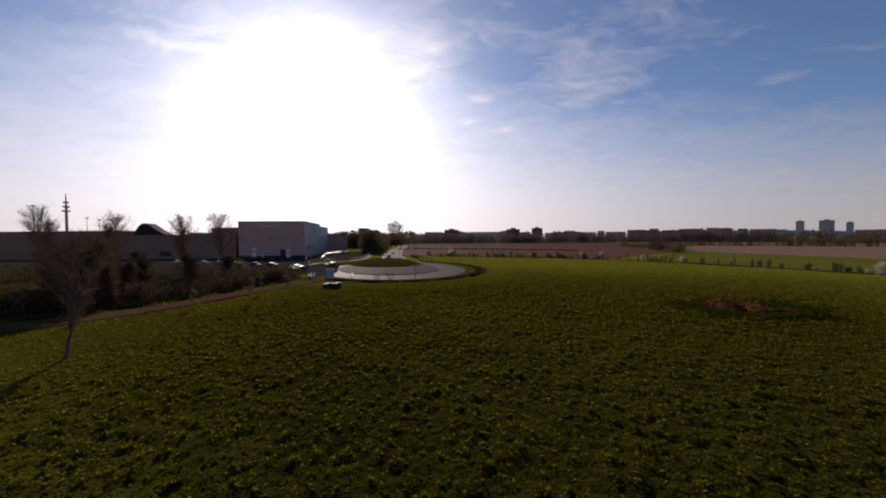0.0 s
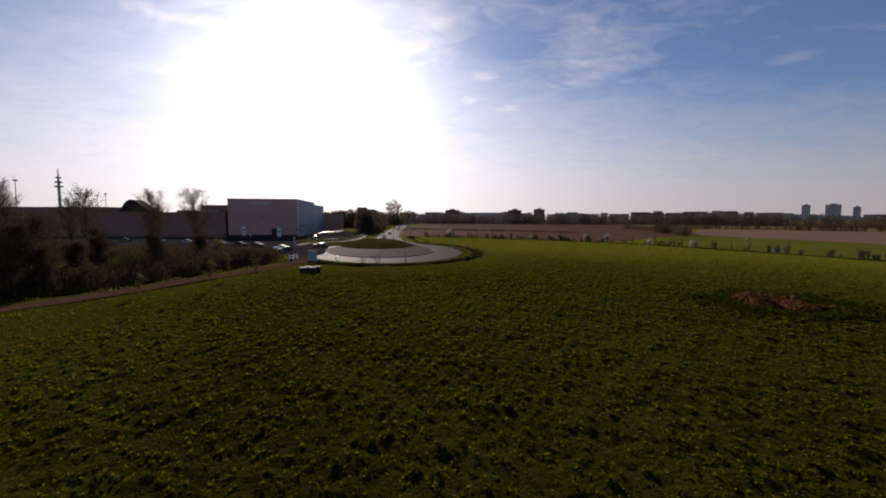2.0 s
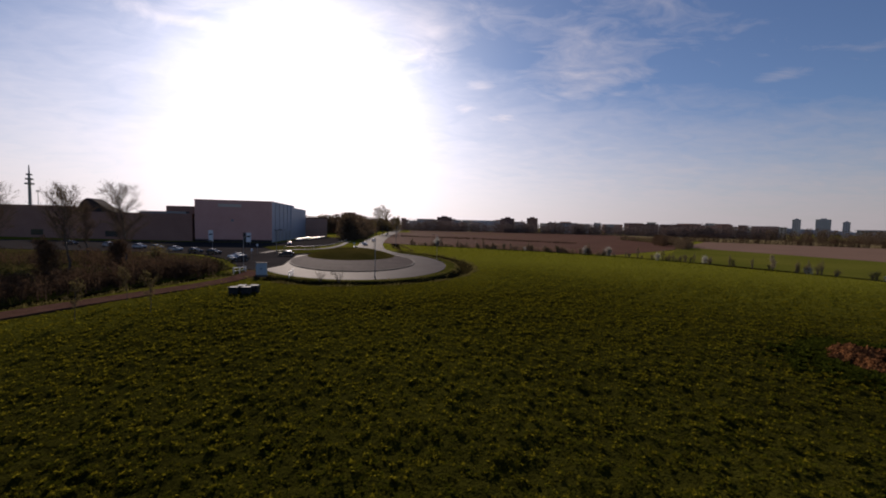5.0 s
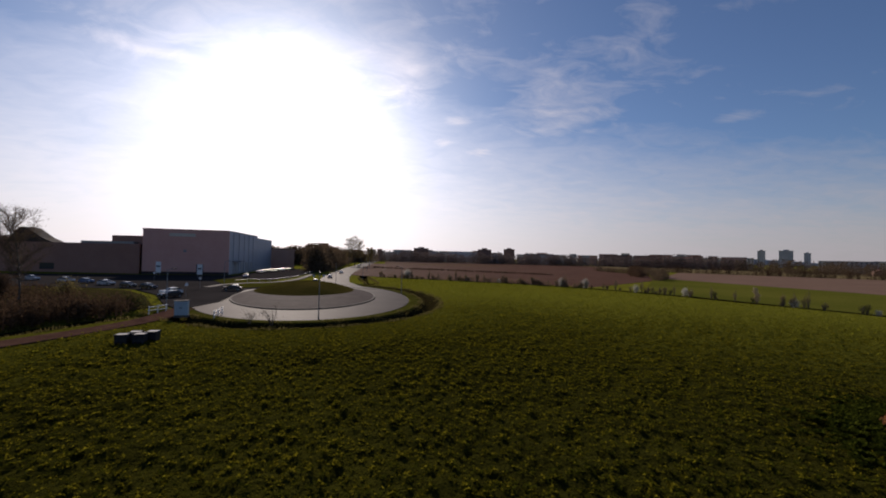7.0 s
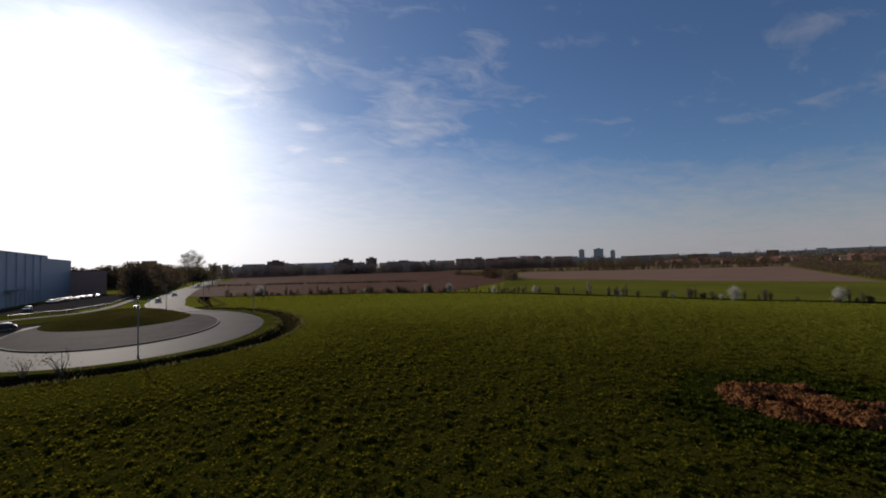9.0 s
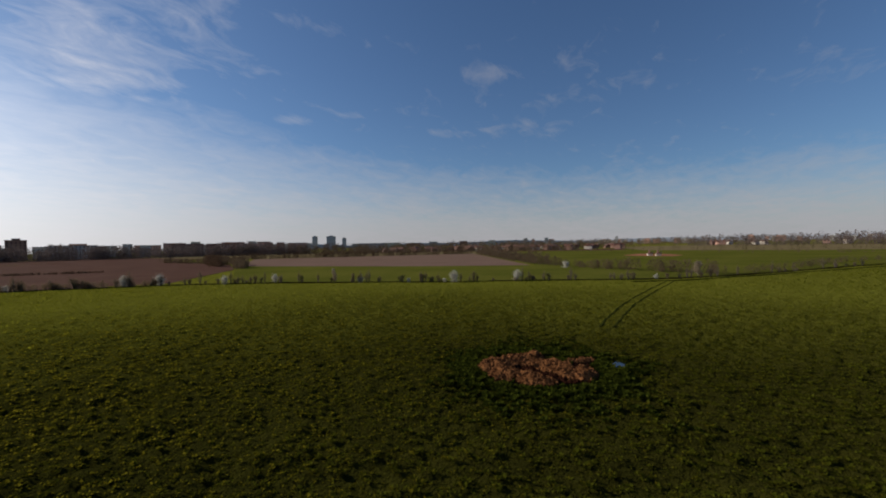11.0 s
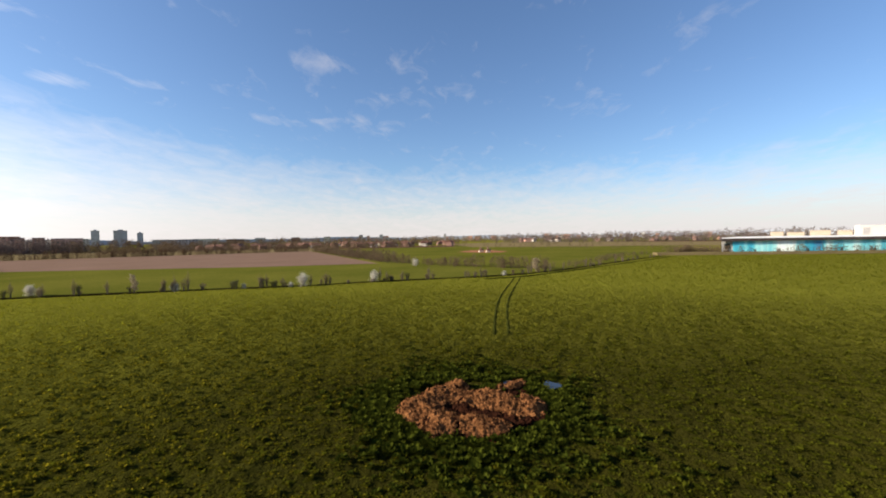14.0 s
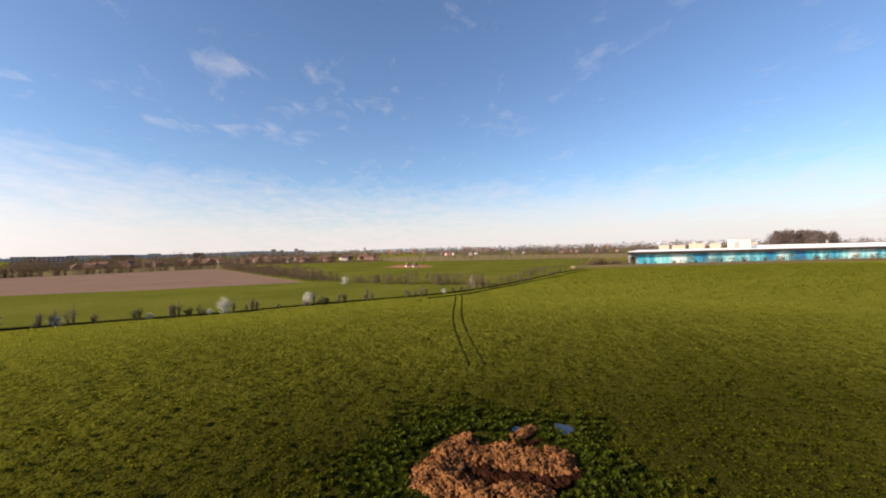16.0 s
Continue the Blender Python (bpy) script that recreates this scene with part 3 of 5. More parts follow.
def tufts(name, line, count, reach, size, material, label, seed):
    """Grass blades along a line, thicker on its two edges."""
    g = np.random.default_rng(seed)
    L = np.concatenate([[0], np.cumsum(np.linalg.norm(np.diff(line, axis=0), axis=1))])
    s = g.uniform(0, L[-1], count)
    side = np.where(g.uniform(0, 1, count) < 0.5, -1, 1) * g.normal(reach, 0.35, count)
    t = np.stack([np.gradient(line[:, 0]), np.gradient(line[:, 1])], 1)
    t /= np.linalg.norm(t, axis=1)[:, None]
    nx, ny = np.interp(s, L, t[:, 1]), -np.interp(s, L, t[:, 0])
    x, y = np.interp(s, L, line[:, 0]) + nx * side, np.interp(s, L, line[:, 1]) + ny * side
    z = ground_height(x, y)
    h = size * g.uniform(0.4, 1.5, count) * (1 + 0.5 * np.sin(s * 0.9))
    a = g.uniform(0, math.tau, count)
    w = np.stack([np.cos(a), np.sin(a), 0 * a], -1) * (h * 0.16)[:, None]
    base = np.stack([x, y, z], -1)
    tip = base + np.stack([g.normal(0, 0.3, count) * h, g.normal(0, 0.3, count) * h, h], -1)
    tagged(tris(name, np.stack([base - w, base + w, tip], 1), material), label, "grass", kind="stuff")


BANK_GRASS = leafmat("bank_grass", (0.050, 0.045, 0.012), (0.170, 0.140, 0.050), 0.4)
tufts("bank_grass", smooth_line(DITCH_LINE[:42], 1.2), 14000, 1.75, 0.20, BANK_GRASS, "tufts of yellowish grass on the ditch banks", 61)
tufts("bank_grass", DITCH_LEFT, 6000, 2.1, 0.26, BANK_GRASS, "tufts of yellowish grass on the ditch banks", 62)


# ---- roads ----
def ring_slab(name, outer, inner, z, material, thick):
    n = 96
    o, i = oval(*outer, n), oval(*inner, n)
    return strip(name, o, i, z, material, thick)


tagged(ring_slab("roundabout_road", RING, (APRON[0], APRON[1], APRON[2] - 0.3, APRON[3] - 0.3), 0.0, ASPHALT, 0.2), "grey asphalt carriageway of a roundabout, shining in low sun", "road", kind="structure")
k_out = (APRON[0], APRON[1], APRON[2] + 0.15, APRON[3] + 0.15)
tagged(ring_slab("kerb", k_out, (APRON[0], APRON[1], APRON[2] - 0.15, APRON[3] - 0.15), 0.16, KERB, 0.3), "raised concrete kerb round the traffic island", "kerb", kind="structure")


def apron():
    n = 96
    v, f = [], []
    for t in range(5):
        k = t / 4
        ring = oval(APRON[0] + (KNOLL[0] - APRON[0]) * k, APRON[1] + (KNOLL[1] - APRON[1]) * k, APRON[2] - 0.15 + (KNOLL[2] - APRON[2]) * k, APRON[3] - 0.15 + (KNOLL[3] - APRON[3]) * k, n)
        v += [(*p, 0.12 + 0.75 * k) for p in ring]
    for t in range(4):
        f += [(t * n + i, t * n + i + 1, (t + 1) * n + i + 1, (t + 1) * n + i) for i in range(n - 1)]
    tagged(raw("apron", v, f, PAVING, smooth=True), "brown paved sloping apron of the roundabout island", "apron", kind="structure")
    v, f = [], []
    rings = 10
    rng = random.Random(3)
    for t in range(rings + 1):
        k = t / rings
        ring = oval(KNOLL[0], KNOLL[1], (KNOLL[2] + 0.1) * (1 - k) + 0.02, (KNOLL[3] + 0.1) * (1 - k) + 0.02, n)
        v += [(*p, 0.84 + 1.6 * math.sin(min(1.0, k * 1.25) * math.pi / 2) + rng.uniform(-0.05, 0.05) * (t > 0)) for p in ring]
    for t in range(rings):
        f += [(t * n + i, t * n + i + 1, (t + 1) * n + i + 1, (t + 1) * n + i) for i in range(n - 1)]
    tagged(raw("knoll", v, f, KNOLL_GRASS, smooth=True), "low grassy knoll in the middle of the roundabout", "knoll", kind="structure")


apron()
# the long road to the suburbs
lr = smooth_line([(-1.0, 126.0), (-7.5, 140.0), (-15.5, 181.0), (-26.0, 334.0), (-48.0, 835.0), (-66.0, 1250.0)], 20)
ll = smooth_line([(-17.0, 139.0), (-19.0, 150.0), (-26.0, 190.0), (-35.5, 334.0), (-59.0, 835.0), (-77.0, 1250.0)], 20)
tagged(strip("road", [lr[round(i * (len(lr) - 1) / 60)] for i in range(61)], [ll[round(i * (len(ll) - 1) / 60)] for i in range(61)], 0.06, ASPHALT, 0.2), "long straight grey asphalt road running to the suburb", "road", kind="structure")
# access road and car park in front of the hall
tagged(sheet("car_park", [(-25.0, 87.0), (-24.0, 97.0), (-29.0, 120.0), (-26.0, 128.0), (-36.0, 152.0), (-33.0, 166.0), (-38.0, 250.0), (-61.0, 250.0), (-55.0, 176.0), (-100.0, 168.0), (-165.0, 160.0), (-160.0, 124.0), (-72.0, 121.0), (-50.0, 117.0), (-40.0, 107.0), (-30.5, 93.0)], 0.078, OLD_ASPHALT, 0.16), "grey asphalt car park and access road before the hall", "car park", kind="structure")
tagged(sheet("road_island", [(-32.0, 122.0), (-25.0, 132.0), (-24.0, 142.0), (-33.0, 152.0), (-46.0, 158.0), (-50.0, 150.0)], 0.15, VERGE, 0.2), "grass island with pale kerb between the access roads", "verge", kind="structure")
pl = smooth_line([(-90.0, 14.0), (-60.0, 23.0), (-42.0, 34.5), (-35.4, 42.5), (-32.0, 50.0), (-29.6, 58.0), (-26.8, 65.5), (-24.6, 72.0), (-23.6, 79.0), (-25.0, 88.0)], 2.5)
tagged(strip("path", offset_line(pl, 1.5), offset_line(pl, -1.5), 0.07, GRAVEL, 0.2), "pale gravel farm track along the ditch", "path", kind="structure")

fp = smooth_line([(-39.0, 124.0), (-38.8, 133.0), (-35.5, 139.0), (-31.0, 143.0), (-28.8, 150.0), (-28.6, 162.0), (-30.4, 180.0), (-32.4, 198.0)], 3)
tagged(strip("footpath", offset_line(fp, 0.9), offset_line(fp, -0.9), 0.19, KERB, 0.25), "pale paved footpath between the access roads", "footpath", kind="structure")
path_rail = group("path_railing", 0, 0, 0, 0, "low steel railing along the pale footpath", "railing")
edge = offset_line(fp, -0.75)[4:]
for i, q in enumerate(edge):
    part("post", tube(bmesh.new(), (q[0], q[1], 0.15), (q[0], q[1], 1.15), 0.05, 0.05, 6), STEEL, path_rail)
    if i:
        o = edge[i - 1]
        part("rail", tube(bmesh.new(), (o[0], o[1], 1.12), (q[0], q[1], 1.12), 0.035, 0.035, 5), STEEL, path_rail)

tagged(sheet("rough_meadow", [(-30, 90), (-33.5, 77), (-36.5, 65), (-39, 56), (-46, 47), (-64, 37), (-130, 40), (-175, 122), (-72, 119.5), (-51, 115.5), (-41, 105.5), (-32, 92.5)], 0.055, ROUGH, 0.1), "rough brownish grass between the ditch and the car park", "meadow", kind="structure")

# ---- far fields ----
HEDGE = smooth_line([(-6, 184), (20, 169.5), (41, 157), (60, 139), (72.5, 118), (80.2, 98.5), (84.5, 87.5), (88.3, 78), (95.5, 65.8), (108.5, 38.8), (129, 19), (170, -11), (194, -31)], 3)
tagged(strip("hedge_bank", offset_line(HEDGE, 0.75), offset_line(HEDGE, -0.75), 0.06, DITCH, 0.2), "dark earth bank under the hedge", "bank", kind="structure")
tagged(sheet("brown_field", [(-19, 196), (-6, 186), (20, 172), (42, 159), (62, 146), (108, 190), (135, 235), (190, 420), (-40, 440)], 0.05, SOIL), "ploughed brown field behind the hedge", "field", kind="structure")
tagged(sheet("pale_field", [(127, 215), (135, 168), (144, 122), (158, 83), (338, 192), (211, 322)], 0.06, PALE), "bare pinkish harrowed field", "field", kind="structure")
tagged(sheet("dry_meadow", [(215, 330), (340, 196), (520, 300), (420, 620), (230, 560)], 0.07, DRY), "strip of dry straw-coloured meadow before the suburb", "field", kind="structure")
def ringed(a0, a1, d0, d1, n=9):
    """A field's outline between two headings and two distances."""
    def at(a, d):
        return 6.0 + math.sin(radians(a)) * d, 32.0 + math.cos(radians(a)) * d
    return [at(a0 + (a1 - a0) * i / n, d0) for i in range(n + 1)] + [at(a1 + (a0 - a1) * i / n, d1) for i in range(n + 1)]


hs = [tuple(HEDGE[i]) for i in range(len(HEDGE)) if HEDGE[i][0] > 66][::3]
tagged(sheet("meadow", [(p[0] + 1.2, p[1] + 1.2) for p in hs] + [(215, -40), (440, -150), (600, 60), (342, 198), (158, 81), (144, 122), (135, 168), (127, 215), (108, 190)], 0.056, FAR_GREEN), "green meadow behind the hedge", "field", kind="structure")
tagged(sheet("dry_meadow", ringed(90, 122, 400, 640), 0.075, DRY), "dry straw-coloured meadow in the distance", "field", kind="structure")
tagged(sheet("brown_field", ringed(-3.5, 36, 415, 620), 0.035, SOIL), "ploughed brown field reaching to the suburb", "field", kind="structure")
tagged(sheet("brown_field", ringed(66, 84, 440, 540), 0.064, SOIL), "ploughed brown field in the distance", "field", kind="structure")
tagged(sheet("brown_field", ringed(88, 120, 520, 760), 0.06, SOIL), "ploughed brown field in the distance", "field", kind="structure")
tagged(sheet("dry_meadow", [(420, 60), (700, 120), (900, -60), (620, -190), (380, -60)], 0.066, DRY), "dry straw-coloured meadow in the distance", "field", kind="structure")
tagged(sheet("dry_meadow", ringed(44, 68, 330, 520), 0.036, DRY), "dull brown meadow before the houses", "field", kind="structure")
tagged(sheet("verge", [(199, -30), (204, -30), (200, -238), (195, -238)], 1.15, DRY, 1.25), "low bank of dry grass at the foot of the blue hall", "verge", kind="structure")


# ---- trees and shrubs ----
def limbs(rng, h, spread, dense, low, trunk, upright=(0.5, 1.3)):
    """Trunk, limbs, twigs of a bare tree. spread: crown's half width by height; low: where limbs begin."""
    big, small, tips = [], [], []
    p, lean = Vector((0, 0, -0.1)), Vector((rng.gauss(0, 0.03), rng.gauss(0, 0.03), 1))
    line = [p]
    for i in range(9):
        p = p + lean * (h * 0.92 / 9) + Vector((rng.gauss(0, 0.012), rng.gauss(0, 0.012), 0)) * h
        line.append(p)
    for i in range(9):
        big.append((line[i], line[i + 1], trunk * (1 - i / 9.5), trunk * (1 - (i + 1) / 9.5)))
    for j in range(dense):
        t = low + (0.97 - low) * (j + rng.random()) / dense
        f = t * 9 * 0.98
        base = line[int(f)].lerp(line[min(9, int(f) + 1)], f % 1)
        u = (t - low) / (1 - low)
        reach = h * spread * (0.35 + 1.0 * math.sin(math.pi * min(1, 0.22 + u * 0.72))) * rng.uniform(0.6, 1.15)
        a, rise = rng.uniform(0, math.tau), rng.uniform(*upright)
        d = Vector((math.cos(a), math.sin(a), rise)).normalized()
        q = base
        r = trunk * 0.42 * (1.1 - t)
        for b in range(3):
            d = (d + Vector((rng.gauss(0, 0.14), rng.gauss(0, 0.14), 0.10))).normalized()
            e = q + d * reach / 3
            big.append((q, e, r * (1 - b * 0.3), r * (0.7 - b * 0.3) + 0.006))
            for _ in range(4 + 2 * b):
                m = q.lerp(e, rng.random())
                w = (d * 0.7 + Vector((rng.gauss(0, 0.6), rng.gauss(0, 0.6), rng.gauss(0.25, 0.4)))).normalized() * reach * rng.uniform(0.2, 0.42)
                small.append((m, m + w, 0.010 + 0.0008 * h))
                tips.append(m + w)
                for _ in range(4):
                    m2 = m + w * rng.uniform(0.3, 1)
                    w2 = (w.normalized() * 0.6 + Vector((rng.gauss(0, 0.5), rng.gauss(0, 0.5), rng.gauss(0.2, 0.3)))) * reach * rng.uniform(0.08, 0.2)
                    small.append((m2, m2 + w2, 0.006 + 0.0006 * h))
                    tips.append(m2 + w2)
            q = e
    return big, small, tips


def leaf_tris(rng, centres, spread, n, size):
    c = np.repeat(np.array([tuple(p) for p in centres]), n, axis=0)
    g = np.random.default_rng(rng.randint(0, 9999))
    k = len(c)
    c = c + g.normal(0, spread, (k, 3))
    a, b = g.normal(0, 1, (k, 3)), g.normal(0, 1, (k, 3))
    a /= np.linalg.norm(a, axis=1)[:, None]
    b /= np.linalg.norm(b, axis=1)[:, None]
    s = size * g.uniform(0.6, 1.4, (k, 1))
    return np.stack([c - a * s * 0.5, c + a * s * 0.5, c + b * s], 1)


def tree(name, x, y, h, seed, label, category="tree", spread=0.2, dense=22, low=0.28, leaf=BUD, n=1, size=0.12, scatter=0.2, trunk=None, z=0.0, grp="", upright=(0.5, 1.3)):
    rng = random.Random(seed)
    big, small, tips = limbs(rng, h, spread, dense, low, trunk or h * 0.018, upright)
    ob = group(name, x, y, z, rng.uniform(0, 360), label, category, grp)
    bm = bmesh.new()
    for i, (a, b, ra, rb) in enumerate(big):
        tube(bm, a, b, ra, rb, 6 if i < 9 else 3)
    tw = []
    for a, b, r in small:
        d = (b - a).normalized()
        s = d.cross(Vector((rng.gauss(0, 1), rng.gauss(0, 1), rng.gauss(0, 1)))).normalized() * r
        t = s.cross(d)
        tw += [[tuple(a - s), tuple(a + s), tuple(b)], [tuple(a - t), tuple(a + t), tuple(b)]]
    part("trunk", bm, BARK, ob)
    tagged(tris("twig_mass", np.array(tw), TWIG, ob), kind="stuff")
    if n:
        tagged(tris("crown", leaf_tris(rng, tips, scatter, n, size), leaf, ob), kind="stuff")
    return ob


def shrub(name, x, y, h, w, seed, leaf, label, dens=260, size=0.16, grp="", z=0.0, stems=7, category="shrub"):
    """Many stems from one foot and a ragged mass of leaves with gaps."""
    rng = random.Random(seed)
    ob = group(name, x, y, z, rng.uniform(0, 360), label, category, grp)
    bm, ends = bmesh.new(), []
    for _ in range(stems):
        a, t = rng.uniform(0, math.tau), rng.uniform(0.2, 1.0)
        e = Vector((math.cos(a) * w * 0.5 * t, math.sin(a) * w * 0.5 * t, h * rng.uniform(0.6, 0.98) * (1.15 - 0.4 * t)))
        m = e * 0.5 + Vector((rng.gauss(0, 0.1), rng.gauss(0, 0.1), h * 0.08))
        r = 0.02 + 0.008 * h
        tube(bm, (e.x * 0.08, e.y * 0.08, -0.1), m, r, r * 0.7, 4)
        tube(bm, m, e, r * 0.7, r * 0.25, 4)
        low = Vector((rng.gauss(0, 0.22) * w, rng.gauss(0, 0.22) * w, h * rng.uniform(0.06, 0.3)))
        ends += [m, e, (m + e) / 2, low, m * 0.6, e * 0.8 + Vector((0, 0, h * 0.1))]
        for _ in range(4):
            q = m.lerp(e, rng.random()) + Vector((rng.gauss(0, 0.13) * w, rng.gauss(0, 0.13) * w, rng.gauss(0.05, 0.1) * h))
            tube(bm, m.lerp(e, rng.random()), q, r * 0.35, r * 0.12, 3)
            ends.append(q)
    tagged(part("stem_mass", bm, BARK, ob), kind="stuff")
    tagged(tris("leaf_mass", leaf_tris(rng, ends, 0.11 * w, max(2, dens // len(ends)), size), leaf, ob), kind="stuff")
    return ob


THICKET = leafmat("thicket_twigs", (0.060, 0.037, 0.023), (0.110, 0.070, 0.043), 0.25)
tree("tree", -25.2, 27.6, 8.7, 5, "small field tree with thin limbs and fresh brownish-green leaves", spread=0.27, dense=30, low=0.2, n=1, size=0.075, scatter=0.10, leaf=THICKET, trunk=0.13)
for i, (x, y, h) in enumerate(((-24.0, 52.2, 3.4), (-26.2, 60.6, 3.6), (-20.3, 55.4, 4.0), (-28.6, 47.7, 2.4))):
    tree("sapling", x, y, h, 40 + i, "young thin sapling on the grass beside the track", "sapling", spread=0.2, dense=9, low=0.3, n=1, size=0.07, scatter=0.06, trunk=0.03, grp="saplings by the track")

# bare trees before the hall and thickets behind the ditch
for i, (x, y, h, w) in enumerate(((-45.2, 86.6, 13.8, 0.27), (-51.4, 83.2, 13.2, 0.25), (-72, 92.4, 14.2, 0.26), (-86, 90, 15.5, 0.25), (-98, 84, 15.0, 0.22), (-61, 98, 11.5, 0.18), (-110, 80, 15.0, 0.2), (-80, 66, 13.5, 0.2), (-64, 80, 12.0, 0.18), (-92, 72, 14.5, 0.22), (-76, 80, 13.0, 0.2))):
    tree("bare_tree", x, y, h, 60 + i, "tall bare tree with a fan-shaped crown of fine twigs", spread=w * 0.92, dense=50, low=0.3, n=1, size=0.07, scatter=0.2, leaf=BUD if i < 3 else TWIG, trunk=0.15, upright=(0.7, 1.5), grp="bare trees along the ditch")
for i, (x, y, h) in enumerate(((-44, 47, 6.5), (-48, 52, 7.0), (-55, 47, 7.5), (-43.5, 57, 5.0), (-46, 64, 5.5), (-51, 70, 6.5), (-42.5, 70, 5.5), (-40, 78, 5.0), (-43, 51.5, 8.2), (-42, 48.5, 7.6), (-46, 56, 8.6), (-63, 55, 8.0), (-70, 62, 9.0), (-50, 60, 8.0), (-40, 50, 5.0))):
    tree("thicket_tree", x, y, h, 160 + i, "dense brown bare thicket tree beside the ditch", spread=0.26, dense=30, low=0.06, n=2, size=0.14, scatter=0.2, trunk=0.11, leaf=THICKET, grp="thicket along the ditch")
rng = random.Random(11)
for i in range(36):
    p = DITCH_LEFT[min(len(DITCH_LEFT) - 1, 1 + int(i * (len(DITCH_LEFT) - 2) / 35))]
    far = rng.uniform(0.5, 11.0)
    shrub("ditch_shrub", p[0] - far * 0.8 - 1.5, p[1] + far * 0.6, rng.uniform(1.1, 2.4), rng.uniform(2.0, 4.2), 200 + i, THICKET if i % 3 else SHRUB, "dark tangled shrub growing along the ditch", 700, 0.22, "shrubs along the ditch", category="shrub")

# hedge round the field: dark shrubs, thin stems and a few in white blossom
seg = np.concatenate([[0], np.cumsum(np.linalg.norm(np.diff(HEDGE, axis=0), axis=1))])


def on_hedge(s):
    return np.interp(s, seg, HEDGE[:, 0]), np.interp(s, seg, HEDGE[:, 1])


HEDGE_TWIG = leafmat("hedge_twigs", (0.11, 0.082, 0.048), (0.19, 0.142, 0.082), 0.42)
kinds = []
for i in range(6):
    kinds.append(shrub("hedge_shrub", 0, 0, 1.5 + 0.22 * i, 0.75 + 0.14 * i, 300 + i, SHRUB if i == 2 else HEDGE_TWIG, "dark upright hedgerow shrub with bare twigs", 620, 0.085, "hedgerow shrubs", stems=10))
white = [shrub("blossom_shrub", 0, 0, 2.0, 1.9, 330 + i, BLOSSOM, "rounded shrub covered in creamy white spring blossom", 3000, 0.09, "blossoming shrubs", stems=11) for i in range(2)]
rng = random.Random(21)
s = 2.0
first = {}
while s < seg[-1] - 2:
    x, y = on_hedge(s)
    j = rng.randrange(6)
    # the older stretch before the ploughed field stands taller
    old = 1.2 if y > 140 else 1.0
    m = pose(x + rng.uniform(-0.5, 0.5), y + rng.uniform(-0.5, 0.5), -0.03, 0, 0, rng.uniform(0, 360)) @ Matrix.Diagonal((rng.uniform(0.65, 1.15) * old,) * 2 + (rng.uniform(0.50, 1.1) * old, 1))
    if j in first:
        copy_thing(kinds[j], m)
    else:
        first[j] = True
        kinds[j].matrix_basis = m
    s += rng.choice((0.5, 0.6, 0.8, 1.0, 2.6, 4.2)) * (1 if y > 60 else 1.8 if y > 38 else 3.0 if y > 10 else 5.0)
for i, (x, y, k) in enumerate(((52.5, 147.0, 1.3), (79.8, 99.0, 0.85), (87.6, 78.6, 1.15), (86.6, 80.6, 0.75), (95.0, 66.6, 1.1), (108.3, 39.2, 0.85), (73.6, 121.0, 0.9), (26.5, 166.5, 1.1), (6.0, 178.0, 1.5), (83.8, 88.4, 0.75), (57.8, 142.0, 1.2), (36.5, 160.5, 1.1), (66.0, 129.5, 0.9), (144.5, 67, 1.8))):
    m = pose(x, y, -0.03, 0, 0, i * 77) @ Matrix.Scale(k * 0.86, 4)
    if i < 2:
        white[i].matrix_basis = m
    else:
        copy_thing(white[i % 2], m)

tree("slender_tree", 117.0, 31.0, 3.6, 801, "slender young tree with pale pinkish buds in the hedge", spread=0.2, dense=20, low=0.12, n=2, size=0.12, scatter=0.12, leaf=PALE_BUD, trunk=0.05)
tree("slender_tree", 77.4, 105.0, 3.4, 802, "slender young tree with pale pinkish buds in the hedge", spread=0.2, dense=18, low=0.12, n=1, size=0.10, scatter=0.12, leaf=PALE_BUD, trunk=0.05)


